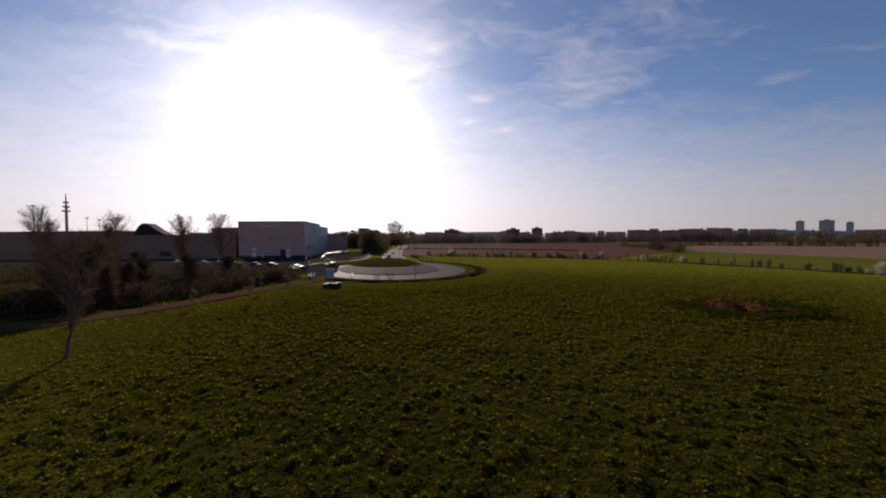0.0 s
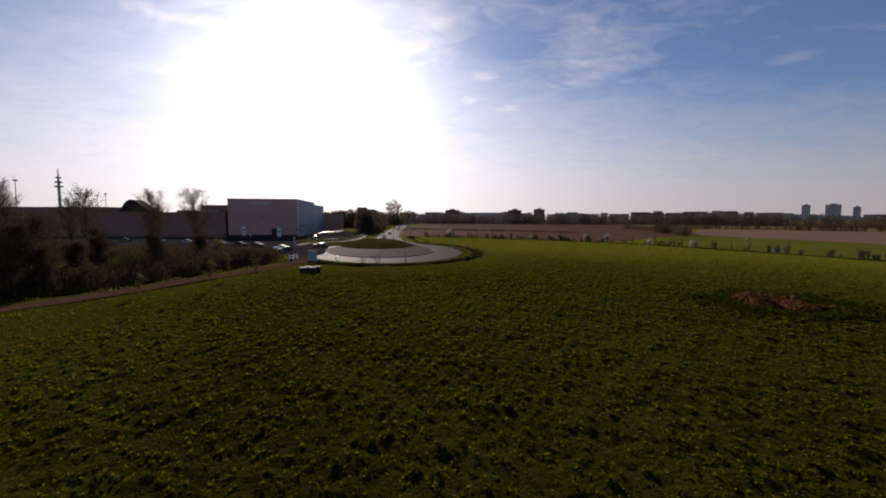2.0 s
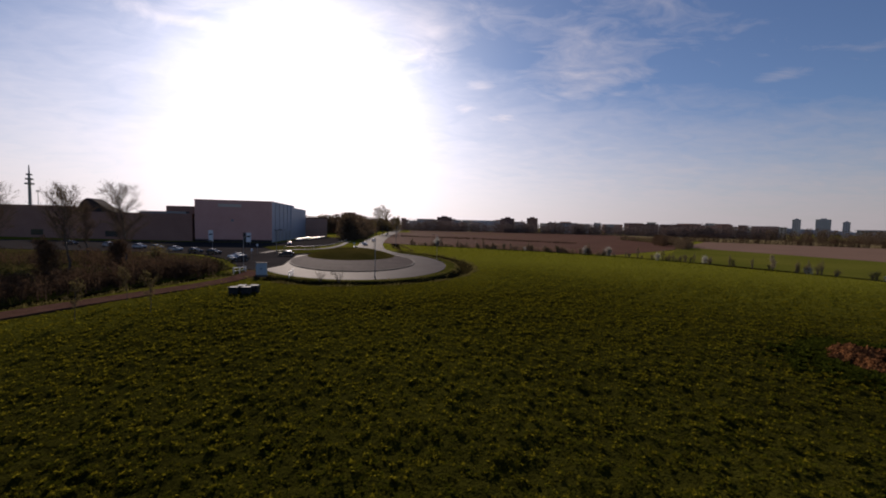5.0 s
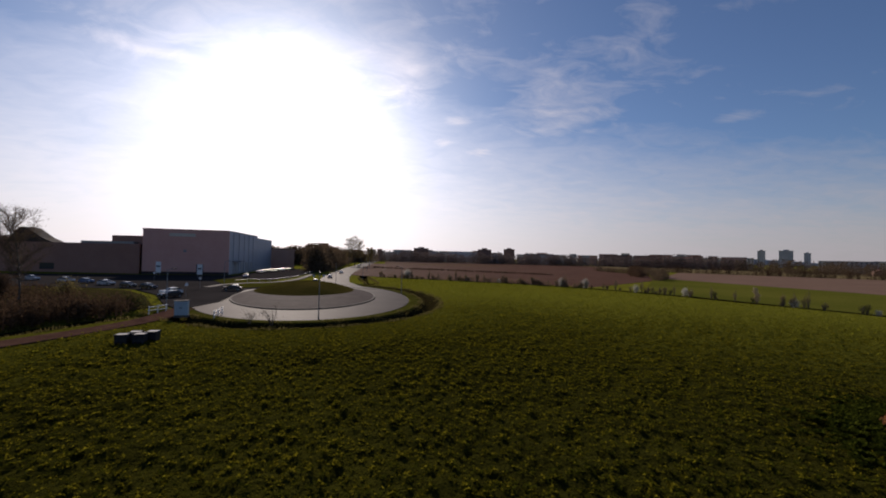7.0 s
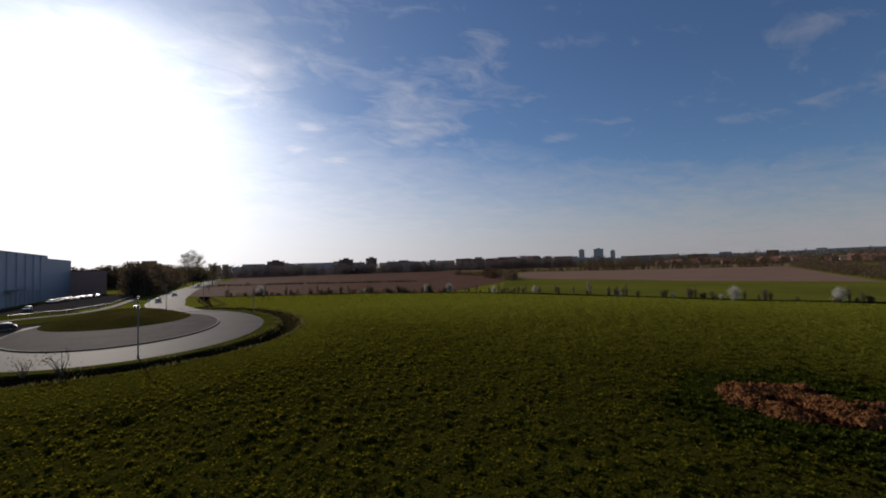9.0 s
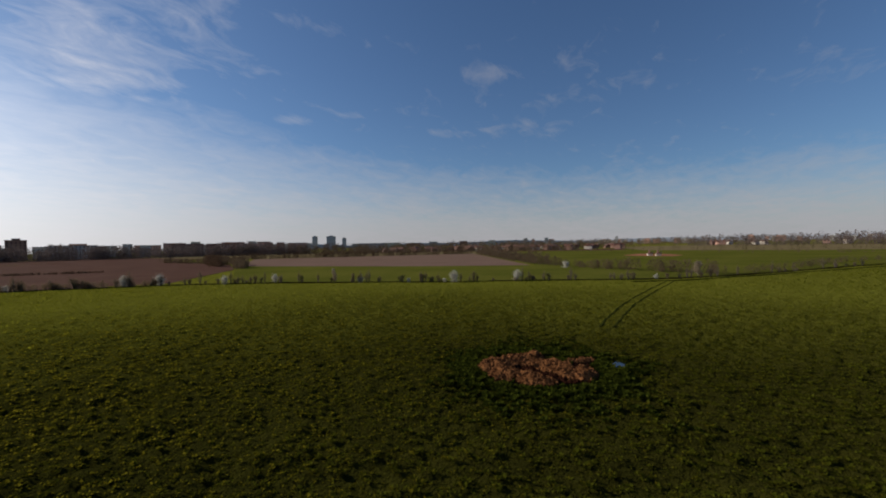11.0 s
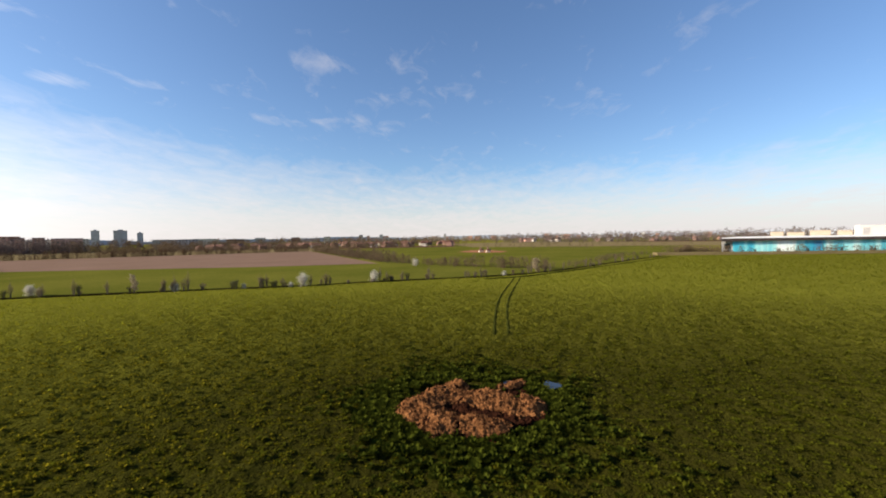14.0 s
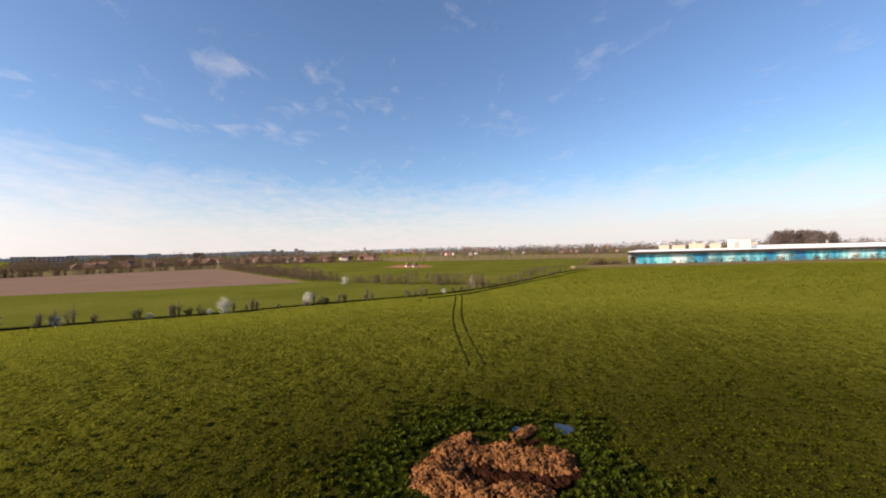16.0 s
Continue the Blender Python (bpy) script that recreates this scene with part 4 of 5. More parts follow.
# ---- far hedges and woods: clumps nobody could count ----
def wood(name, line, h, depth, leaf, label, seed, per=1.0, n=90, fat=0.3, flake=0.055):
    """A belt of bare trees: each a cloud of fine twig clumps round a stem, all heights mixed."""
    g = np.random.default_rng(seed)
    ln = smooth_line(line, 4)
    L = np.concatenate([[0], np.cumsum(np.linalg.norm(np.diff(ln, axis=0), axis=1))])
    k = max(2, int(L[-1] / per))
    s = g.uniform(0, L[-1], k)
    x, y = np.interp(s, L, ln[:, 0]) + g.uniform(-depth, depth, k), np.interp(s, L, ln[:, 1]) + g.uniform(-depth, depth, k)
    hh = h * (0.78 + 0.16 * (np.sin(s * 0.11 + np.sin(s * 0.037) * 3))) * g.uniform(0.6, 1.08, k)
    X, Y, Hh = np.repeat(x, n), np.repeat(y, n), np.repeat(hh, n)
    t = g.uniform(0.02, 1, k * n)
    wdt = Hh * fat * np.sqrt(np.clip(1 - (t - 0.45) ** 2 * 3.1, 0.03, 1)) * np.sqrt(g.uniform(0, 1, k * n))
    a = g.uniform(0, math.tau, k * n)
    c = np.stack([X + np.cos(a) * wdt, Y + np.sin(a) * wdt, t * Hh * 0.97], -1)
    a, b = g.normal(0, 1, c.shape), g.normal(0, 1, c.shape) + np.array((0, 0, 0.8))
    a /= np.linalg.norm(a, axis=1)[:, None]
    b /= np.linalg.norm(b, axis=1)[:, None]
    sz = ((0.09 + Hh * flake) * g.uniform(0.5, 1.5, len(c)))[:, None]
    trunk = np.stack([np.stack([x - 0.12, y, 0 * x - 0.1], -1), np.stack([x + 0.12, y, 0 * x - 0.1], -1), np.stack([x, y, hh * 0.9], -1)], 1)
    ob = tris(name, np.concatenate([np.stack([c - a * sz * 0.4, c + a * sz * 0.4, c + b * sz], 1), trunk]), leaf)
    return tagged(ob, label, "trees", kind="stuff")


FARLEAF = leafmat("far_bare_trees", (0.082, 0.058, 0.036), (0.145, 0.105, 0.066), 0.32)
FARGREEN = leafmat("far_budding_trees", (0.060, 0.052, 0.026), (0.125, 0.100, 0.048), 0.25)
# lighter twigs for far trees: distance haze is put into the colour
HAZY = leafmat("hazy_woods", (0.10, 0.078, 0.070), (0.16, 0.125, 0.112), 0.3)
wood("far_hedge", [(112, 192), (140, 240), (150, 330)], 4.6, 2.5, FARLEAF, "dark brown hedge between two fields", 1, 0.4)
wood("far_hedge", [(-17, 296), (24, 272), (58, 246), (80, 232)], 1.3, 0.6, THICKET, "low dark hedge across the ploughed field", 21, 0.25, 60, 0.6)
wood("far_hedge", [(-4, 183), (20, 170), (41, 157.5), (56, 143)], 1.7, 0.8, HEDGE_TWIG, "tangle of brown brambles under the hedge", 23, 0.5, 80, 0.45)
wood("far_hedge", [(120, 222), (165, 300), (215, 326), (270, 266), (341, 196)], 5.8, 2.5, THICKET, "hedge of bare shrubs behind the pale field", 2, 0.4, 80)
wood("far_hedge", [(347, 190), (262, 140), (206, 106), (163, 78)], 5.6, 4.0, FARLEAF, "row of bare brown trees between meadows", 3, 0.45, 90)
wood("far_hedge", [(163, 78), (142, 54), (126, 26)], 4.0, 3.0, FARLEAF, "row of low bare shrubs between meadows", 13, 0.6, 100)
wood("far_hedge", [(129, 22), (160, 6), (196, -14), (215, -30)], 2.2, 2.5, FARGREEN, "low scrub beside the field track", 22, 0.9, 70, 0.4)
wood("roadside_trees", [(-36, 212), (-39, 240), (-44, 290), (-50, 345), (-54, 380)], 14.0, 3.5, FARLEAF, "dense belt of bare trees beside the road", 24, 0.28, 110, 0.3, 0.06)
wood("roadside_trees", [(-34, 222), (-46, 330), (-62, 500), (-86, 800)], 8.0, 5.0, FARLEAF, "dark belt of bare trees beside the road", 4, 0.8)
wood("roadside_trees", [(-112, 330), (-92, 338), (-72, 345), (-58, 352)], 16.0, 12.0, FARLEAF, "thick dark belt of bare trees behind the car park", 19, 0.2, 120, 0.35, 0.065)
wood("roadside_trees", [(-120, 460), (-96, 470), (-70, 480), (-44, 500)], 17.5, 14.0, FARLEAF, "thick dark wood beside the long road", 14, 0.22, 110, 0.35, 0.065)
wood("ditch_scrub", [(-32, 84), (-35.5, 75), (-38, 64), (-41, 54), (-49, 45.5), (-66, 36)], 3.1, 3.8, THICKET, "tangle of brown brambles along the ditch", 17, 0.10, 70, 0.42)
wood("ditch_scrub", [(-45, 90), (-60, 96), (-72, 90), (-88, 82)], 3.4, 5.0, THICKET, "tangle of brown brambles before the car park", 18, 0.2, 50, 0.5)


# ---- skyline ----
def polar(az, dist, ox=6.0, oy=32.0):
    return ox + math.sin(radians(az)) * dist, oy + math.cos(radians(az)) * dist


def block(name, az0, az1, dist, h, material, label, grp, roof=DARK_ROOF, deep=14.0, storey=3.1, crest=0.0, glazed=True):
    """A far apartment house: wall, roof edge, a band of windows for each storey and blocks on the roof."""
    x, y = polar((az0 + az1) / 2, dist)
    w = dist * radians(az1 - az0)
    ob = group(name, x, y, 0, -(az0 + az1) / 2, label, "building", grp)
    part("wall", boxed(-w / 2, w / 2, 0, deep, 0, h), material, ob)
    part("roof", boxed(-w / 2 - 0.4, w / 2 + 0.4, -0.4, deep + 0.4, h, h + 0.5), roof, ob)
    k = max(1, int(h / storey))
    cols = max(2, int(w / 3.4))
    for i in range(k if glazed else 0):
        bm = bmesh.new()
        for c in range(cols):
            cx = -w / 2 + (c + 0.5) * w / cols
            box(bm, cx - 0.75, cx + 0.75, -0.12, 0.1, i * storey + 1.0, i * storey + 2.4)
        tagged(part("glazing", bm, FAR_PANE, ob), kind="stuff")
    if crest:
        part("roof_house", boxed(-w * 0.2, w * 0.2, deep * 0.2, deep * 0.8, h + 0.5, h + 0.5 + crest), material, ob)
    return ob


rng = random.Random(5)
FLAT = "suburb skyline"
for a0, a1, el, mt in ((-4.6, -3.9, 0.9, BRICK), (-2.4, 0.2, 0.85, CONC), (0.5, 2.6, 1.15, BRICK), (2.7, 4.0, 0.8, CONC), (4.1, 5.3, 0.8, CREAM), (5.4, 9.5, 0.8, TOWER), (9.6, 11.5, 1.15, BRICK), (11.6, 13.0, 0.7, CONC), (13.2, 14.7, 1.25, BRICK), (16.2, 20.0, 0.68, CONC),
                       (23.6, 24.6, 0.6, CONC), (26.5, 29.8, 0.72, BRICK), (30.0, 33.2, 0.7, BRICK), (33.4, 36.0, 0.68, BROWN_WALL), (36.5, 37.5, 0.75, BRICK), (38.0, 38.9, 0.75, BRICK), (39.3, 41.7, 0.66, BROWN_WALL), (48.6, 52.0, 0.42, CONC)):
    dist = 640 + rng.uniform(-60, 60)
    block("apartment_block", a0, a1, dist, 8 + dist * math.tan(radians(el)), mt, "dark flat-roofed apartment block on the suburb skyline", FLAT, crest=2.0 if el > 1 else 0)
for a0, a1, el in ((42.45, 43.15, 1.45), (44.3, 45.5, 1.47), (46.35, 46.9, 1.2)):
    block("tower_block", a0, a1, 1300, 8 + 1300 * math.tan(radians(el)), TOWER, "pale grey-blue tall residential tower block", "three tower blocks", deep=24, crest=2.5)
block("shed", -19.0, -15.6, 235, 10.5, BROWN_WALL, "low brown shed behind the car park", "sheds", glazed=False)
block("apartment_block", -12.6, -11.2, 420, 8 + 420 * math.tan(radians(1.5)), BRICK, "brick apartment block beyond the car park", FLAT)
# rear row of blocks: lighter walls carry the distance haze in their colour
a = -6.0
while a < 42:
    wd, dist = rng.uniform(0.7, 2.6), rng.uniform(700, 860)
    block("apartment_block", a, a + wd, dist, 8 + dist * math.tan(radians(rng.uniform(0.45, 0.95))), rng.choice((BROWN_WALL, CONC, BROWN_WALL, CREAM)), "dull apartment block in the suburb skyline", FLAT)
    a += wd + rng.uniform(0.02, 0.5)
for a0, a1, el in ((47.6, 49.3, 0.42), (49.6, 51.2, 0.38), (51.6, 54.2, 0.45), (55.0, 57.0, 0.36), (58.2, 59.4, 0.5), (62.5, 63.6, 0.5), (66.6, 67.4, 0.55)):
    block("apartment_block", a0, a1, 760, 8 + 760 * math.tan(radians(el)), rng.choice((CONC, CREAM, BRICK)), "low apartment block behind bare trees", FLAT)
# city blocks on the horizon, haze painted as pale walls and roofs
g = random.Random(44)
for i in range(46):
    a = g.uniform(68, 116)
    d = g.uniform(1500, 1900)
    block("far_block", a, a + g.uniform(0.25, 0.9), d, 8 + d * math.tan(radians(g.uniform(0.15, 0.75 if g.random() < 0.3 else 0.4))), g.choice((BROWN_WALL, STONE, STONE, CONC)), "pale hazy city block on the horizon", "city on the horizon", roof=CONC, glazed=False)
wood("suburb_trees", [polar(a, 560) for a in (40, 44, 50, 56, 62)], 14.0, 14, FARLEAF, "low belt of bare suburban trees", 46, 0.5, 80, 0.3, 0.065)
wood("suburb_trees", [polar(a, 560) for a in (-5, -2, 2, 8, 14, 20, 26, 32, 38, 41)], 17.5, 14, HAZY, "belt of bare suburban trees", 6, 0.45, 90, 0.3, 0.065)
wood("suburb_trees", [polar(a, 480) for a in (43, 48, 52, 58, 64, 70, 78)], 8.5, 20, FARLEAF, "belt of bare trees round the houses", 7, 0.5, 80, 0.3, 0.065)
wood("suburb_trees", [polar(a, 640) for a in (50, 56, 62, 68, 76, 84)], 13.0, 26, FARLEAF, "belt of bare trees behind the houses", 27, 0.8, 75, 0.3, 0.07)
wood("horizon_trees", [polar(a, 900) for a in (60, 70, 80, 90, 100, 110, 120, 130)], 17.0, 60, FARLEAF, "distant line of bare trees on the plain", 8, 1.5, 45, 0.3, 0.09)
wood("horizon_trees", [polar(a, 430) for a in (76, 84, 92, 100, 108)], 6.5, 60, FARGREEN, "scattered trees between distant fields", 9, 2.6, 90)
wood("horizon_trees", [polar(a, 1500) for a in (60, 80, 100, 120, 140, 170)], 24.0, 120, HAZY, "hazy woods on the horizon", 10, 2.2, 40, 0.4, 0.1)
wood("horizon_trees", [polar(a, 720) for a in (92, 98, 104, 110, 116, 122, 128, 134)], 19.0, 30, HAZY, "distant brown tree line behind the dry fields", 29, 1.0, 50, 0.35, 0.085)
wood("field_scrub", [polar(a, 330) for a in (96, 102, 108, 114, 118)], 3.2, 26, FARLEAF, "brown scrub scattered over the dry meadow", 28, 1.3, 70, 0.5)


def house(x, y, w, d, h, rz, wall, label, grp):
    ob = group("house", x, y, 0, rz, label, "house", grp)
    part("wall", boxed(-w / 2, w / 2, -d / 2, d / 2, 0, h), wall, ob)
    bm = bmesh.new()
    a = [bm.verts.new(p) for p in ((-w / 2 - 0.5, -d / 2 - 0.5, h), (w / 2 + 0.5, -d / 2 - 0.5, h), (w / 2 + 0.5, d / 2 + 0.5, h), (-w / 2 - 0.5, d / 2 + 0.5, h), (-w / 2 - 0.5, 0, h + d * 0.3), (w / 2 + 0.5, 0, h + d * 0.3))]
    for q in ((0, 1, 5, 4), (2, 3, 4, 5), (1, 2, 5), (3, 0, 4), (3, 2, 1, 0)):
        bm.faces.new([a[i] for i in q])
    part("roof", bm, ROOF_TILE, ob)
    part("chimney", boxed(w * 0.2, w * 0.2 + 0.8, -0.4, 0.4, h + d * 0.2, h + d * 0.3 + 1.2), BRICK, ob)
    for s in (-1, 1):
        part("window", boxed(s * w * 0.25 - 0.8, s * w * 0.25 + 0.8, -d / 2 - 0.08, -d / 2 + 0.05, 1.0, 2.4), GLASS, ob)
    return ob


for i in range(80):
    x, y = polar(rng.uniform(52, 84), rng.uniform(500, 660))
    house(x, y, rng.uniform(6, 10), rng.uniform(6, 8), rng.uniform(2.8, 4.6), rng.uniform(-180, 180), rng.choice((CREAM, BRICK, BRICK, BRICK, BRICK, BRICK)), "low suburban house with a red tiled roof", "red-roofed houses")
tagged(sheet("bare_earth", [polar(az_, d_, 13, 43) for az_, d_ in ((85.6, 262), (87.0, 254), (89.0, 246), (91.5, 244), (92.6, 262), (90.5, 286), (87.5, 292))], 0.085, RED_EARTH), "patch of reddish dug earth in the meadow", "earth", kind="structure")
for az_, d_, w_ in ((88.9, 256, 4.6), (89.9, 252, 3.2)):
    house(*polar(az_, d_, 13, 43), w_ * 0.7, 2.6, 1.2, 12, CREAM, "small whitewashed farm building in the meadow", "farm buildings")
for i in range(18):
    x, y = polar(rng.uniform(92, 122), rng.uniform(760, 900))
    house(x, y, rng.uniform(7, 12), 7, rng.uniform(3, 6), rng.uniform(-180, 180), rng.choice((CREAM, BRICK, BROWN_WALL)), "small pale house on the distant plain", "distant houses")
for a0, a1, el in ((121.2, 122.3, 0.22), (122.6, 124.0, 0.16), (124.4, 126.0, 0.30), (126.5, 127.6, 0.26), (129.0, 131.0, 0.28)):
    block("pale_hall", a0, a1, 620, 8 + 620 * math.tan(radians(el)), STONE, "pale stone-coloured long building in the distance", "pale distant buildings", roof=STONE, glazed=False)


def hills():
    """Hills beyond the plain, with distance haze put into their pale blue colour."""
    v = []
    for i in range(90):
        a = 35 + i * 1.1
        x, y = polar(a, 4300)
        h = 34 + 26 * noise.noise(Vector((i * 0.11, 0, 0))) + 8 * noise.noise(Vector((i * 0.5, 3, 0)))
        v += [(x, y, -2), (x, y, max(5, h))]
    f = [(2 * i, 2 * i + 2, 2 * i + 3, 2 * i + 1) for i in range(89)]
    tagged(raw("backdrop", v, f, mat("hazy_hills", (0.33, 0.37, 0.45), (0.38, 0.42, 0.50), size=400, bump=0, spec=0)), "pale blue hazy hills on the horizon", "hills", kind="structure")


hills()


# ---- hall with red front and grey flank ----
def big_hall():
    c, n = Vector((-58.5, 180.0)), Vector((-86.0, 176.5))
    rz = math.degrees(math.atan2((c - n).y, (c - n).x))
    w, deep, h = (c - n).length, 76.0, 15.7
    ob = group("hall", n.x, n.y, 0, rz, "large box-shaped hall with red-brown front and grey-blue flank", "building")
    part("front_wall", boxed(0, w, 0, 0.4, 0, h), RED_WALL, ob, "red-brown clad front")
    part("side_wall", boxed(w - 0.4, w, 0.402, deep * 0.55, 0, h), GREY_WALL, ob, "grey-blue clad flank")
    part("side_wall", boxed(w - 0.9, w - 0.5, deep * 0.55, deep, 0, h - 0.6), GREY_WALL, ob, "grey-blue clad flank")
    part("back_wall", boxed(0, w - 0.9, deep - 0.4, deep, 0, h - 0.6), BROWN_WALL, ob)
    part("side_wall", boxed(0, 0.4, 0.402, deep - 0.4, 0, h), BROWN_WALL, ob)
    part("roof", boxed(0.4, w - 0.9, 0.4, deep - 0.4, h - 0.9, h - 0.6), DARK_ROOF, ob)
    part("parapet", boxed(-0.15, w + 0.1, -0.15, 0.5, h, h + 0.3), RED_WALL, ob)
    part("parapet", boxed(w - 0.5, w + 0.12, 0.502, deep * 0.55, h, h + 0.3), GREY_WALL, ob)
    part("sign_board", boxed(w * 0.30, w * 0.60, -0.12, 0.0, h - 2.3, h - 1.2), CREAM, ob, "faded pale sign band")
    part("plinth", boxed(-0.1, w + 0.1, -0.14, -0.002, 0, 0.9), DARK_ROOF, ob)
    part("door", boxed(w * 0.62, w * 0.70, -0.1, 0.02, 0, 3.6), DARK_ROOF, ob)
    part("vent", boxed(w * 0.47, w * 0.50, -0.3, 0, h * 0.5, h * 0.5 + 0.9), STEEL, ob)
    for i in range(5):
        yy = 5 + i * 7.2
        part("pilaster", boxed(w, w + 0.25, yy, yy + 0.6, 0, h), GREY_WALL, ob)
    for i in range(4):
        yy = 8 + i * 7.2
        part("loading_door", boxed(w - 0.02, w + 0.1, yy, yy + 3.6, 0, 4.2), CONC, ob)
    part("porch", boxed(w, w + 3.0, 4, 10, 4.6, 5.0), STEEL, ob)
    return ob


big_hall()


def low_hall():
    ob = group("warehouse", -87.0, 178.0, 0, 180 - 4, "long low brown warehouse with a dark hump-backed roof", "building")
    L, h = 120.0, 10.4
    part("front_wall", boxed(0.5, L, 0, 0.5, 0, h), WAREHOUSE, ob)
    part("wall", boxed(0.5, L, -30, -29.5, 0, h), WAREHOUSE, ob)
    part("wall", boxed(L - 0.5, L, -29.5, -0.002, 0, h), WAREHOUSE, ob)
    part("roof", boxed(0.5, L, -29.5, 0, h - 0.4, h), DARK_ROOF, ob)
    bm = bmesh.new()
    prof = [(34, h), (38, h + 1.6), (41.0, h + 3.6), (43.5, h + 5.2), (45.5, h + 5.4), (47.5, h + 4.2), (49.5, h + 1.6), (50.5, h)]
    a = [bm.verts.new((x, -3, z)) for x, z in prof]
    b = [bm.verts.new((x, -8, z)) for x, z in prof]
    bm.faces.new(a)
    bm.faces.new(b[::-1])
    for i in range(len(prof)):
        j = (i + 1) % len(prof)
        bm.faces.new((a[i], b[i], b[j], a[j]))
    part("humped_roof", bm, DARK_ROOF, ob, "dark humped roof")
    part("roof_house", boxed(1, 17, -22, -8, h, h + 3.2), WAREHOUSE, ob)
    part("skylight", boxed(6, 25, -6, -4, h, h + 0.9), STEEL, ob)
    part("roof_house", boxed(56, 118, -14, -1, h, h + 2.2), WAREHOUSE, ob)
    for i in range(3):
        x = 30 + i * 30
        part("window", boxed(x, x + 5, 0.48, 0.56, 1.0, 3.2), GLASS, ob)
    return ob


low_hall()


def mast():
    x, y = polar(-42.4, 520, 0, 5)
    ob = group("radio_tower", x, y, 0, 0, "slender concrete radio tower with round platforms", "tower")
    part("shaft", tube(bmesh.new(), (0, 0, 0), (0, 0, 42), 1.35, 1.0, 16), CONC, ob)
    for z, r in ((36, 3.2), (40, 2.7), (44, 2.1)):
        part("platform", tube(bmesh.new(), (0, 0, z), (0, 0, z + 1.3), r, r, 16), CONC, ob)
    part("antenna", tube(bmesh.new(), (0, 0, 42), (0, 0, 53), 0.8, 0.3, 8), STEEL, ob)


mast()
for a, d, h in ((-41.0, 330, 22), (-40.0, 330, 21), (-39.3, 320, 21), (-38.6, 320, 22), (-45.2, 260, 24)):
    x, y = polar(a, d, 0, 5)
    ob = group("light_mast", x, y, 0, 0, "tall thin steel light mast behind the warehouse", "mast", "light masts")
    part("pole", tube(bmesh.new(), (0, 0, 0), (0, 0, h), 0.25, 0.14, 8), STEEL, ob)
    part("lamp_head", boxed(-0.9, 0.9, -0.25, 0.25, h, h + 0.6), DARK, ob)
for i, (a, d, h) in enumerate(((-7.6, 300, 23), (-8.4, 300, 21), (-6.8, 310, 20), (-5.6, 320, 15))):
    x, y = polar(a, d)
    tree("tall_tree", x, y, h, 90 + i, "tall bare spreading tree against the sky", spread=0.22, dense=26, low=0.25, n=1, size=0.3, scatter=0.4, trunk=0.35, grp="tall bare trees")


# ---- hall with blue panels ----
def blue_hall():
    a, b = Vector((206.9, -65.0)), Vector((203.0, -235.0))
    rz = math.degrees(math.atan2((b - a).y, (b - a).x))
    L = (b - a).length
    def slant(*v):
        bm = boxed(*v)
        for q in bm.verts:
            q.co.x += 0.62 * q.co.y
        return bm

    ob = group("factory_hall", a.x, a.y, 0, rz, "long flat hall with turquoise blue panels and white roof", "building")
    h = 6.4
    part("plinth", slant(0, L, -0.1, 0.3, 0, 0.5), CONC, ob)
    n = 48
    for i in range(n):
        x0, x1 = i * 132.0 / n, (i + 1) * 132.0 / n
        part("panel", slant(x0 + 0.03, x1 - 0.03, -0.06 - 0.02 * (i % 2), 0.25, 0.5, h - 0.4), PANEL, ob)
    part("wall", slant(0, L, 0.3, 0.6, 0, h), CONC, ob)
    part("wall", slant(0, 0.4, 0.602, 70, 0, h), CONC, ob)
    part("dark_wall", slant(132.2, L, -0.05, 0.28, 0.5, h - 0.4), BROWN_WALL, ob)
    part("loading_bay", slant(133, 140, -0.3, -0.06, 0.5, 4.5), GLASS, ob)
    part("fascia", slant(-4.5, L, -1.3, 0.2, h - 0.75, h + 0.45), DARK_ROOF, ob, "dark roof edge")
    part("roof", slant(-4.5, L, 0.2, 72, h + 0.1, h + 0.8), WHITE, ob, "white roof")
    part("annex_wall", slant(-4.5, -0.02, 0.8, 14, 0, h - 0.4), CONC, ob, "grey entrance block")
    part("annex_window", slant(-3.5, -1.0, 0.7, 0.82, 2.4, 4.6), GLASS, ob)
    part("annex_post", slant(-4.5, -4.0, -0.6, 0.0, 0, h - 0.4), CONC, ob)
    part("roof_house", slant(54, 65, 24, 40, h + 0.8, h + 5.8), STONE_WHITE, ob, "white plant room")
    part("roof_house", slant(65.02, 150, 26, 44, h + 0.8, h + 2.4), WHITE, ob, "low white upstand")
    louvre = part("louvre", slant(55, 58, 23.9, 24, h + 1.2, h + 4.8), STONE_WHITE, ob)
    for i in range(6):
        part("slat", slant(55.1, 57.9, 23.82, 23.9, h + 1.4 + i * 0.55, h + 1.65 + i * 0.55), CONC, louvre)
    part("chimney", tube(bmesh.new(), (132, 30, h + 2.6), (132, 30, h + 4.4), 0.6, 0.6, 10), STEEL, ob)
    return ob


blue_hall()
rng = random.Random(31)
for i in range(16):
    t = i / 15
    x, y = 203.0 - 5 * t + rng.uniform(-2, 0), -58 - 172 * t + rng.uniform(-2.5, 2.5)
    h = rng.uniform(2.0, 4.8)
    tree("young_tree", x, y, h, 400 + i, "young bare tree planted before the blue hall", "tree", spread=0.26, dense=14, low=0.1, n=1, size=0.09, scatter=0.12, leaf=THICKET, trunk=0.05, grp="young trees before the blue hall")
wood("hall_hedge", [(202.5, -52), (201, -120), (199, -235)], 4.6, 1.6, FARLEAF, "brown scrub along the foot of the blue hall", 15, 1.3, 80, 0.45, 0.08)
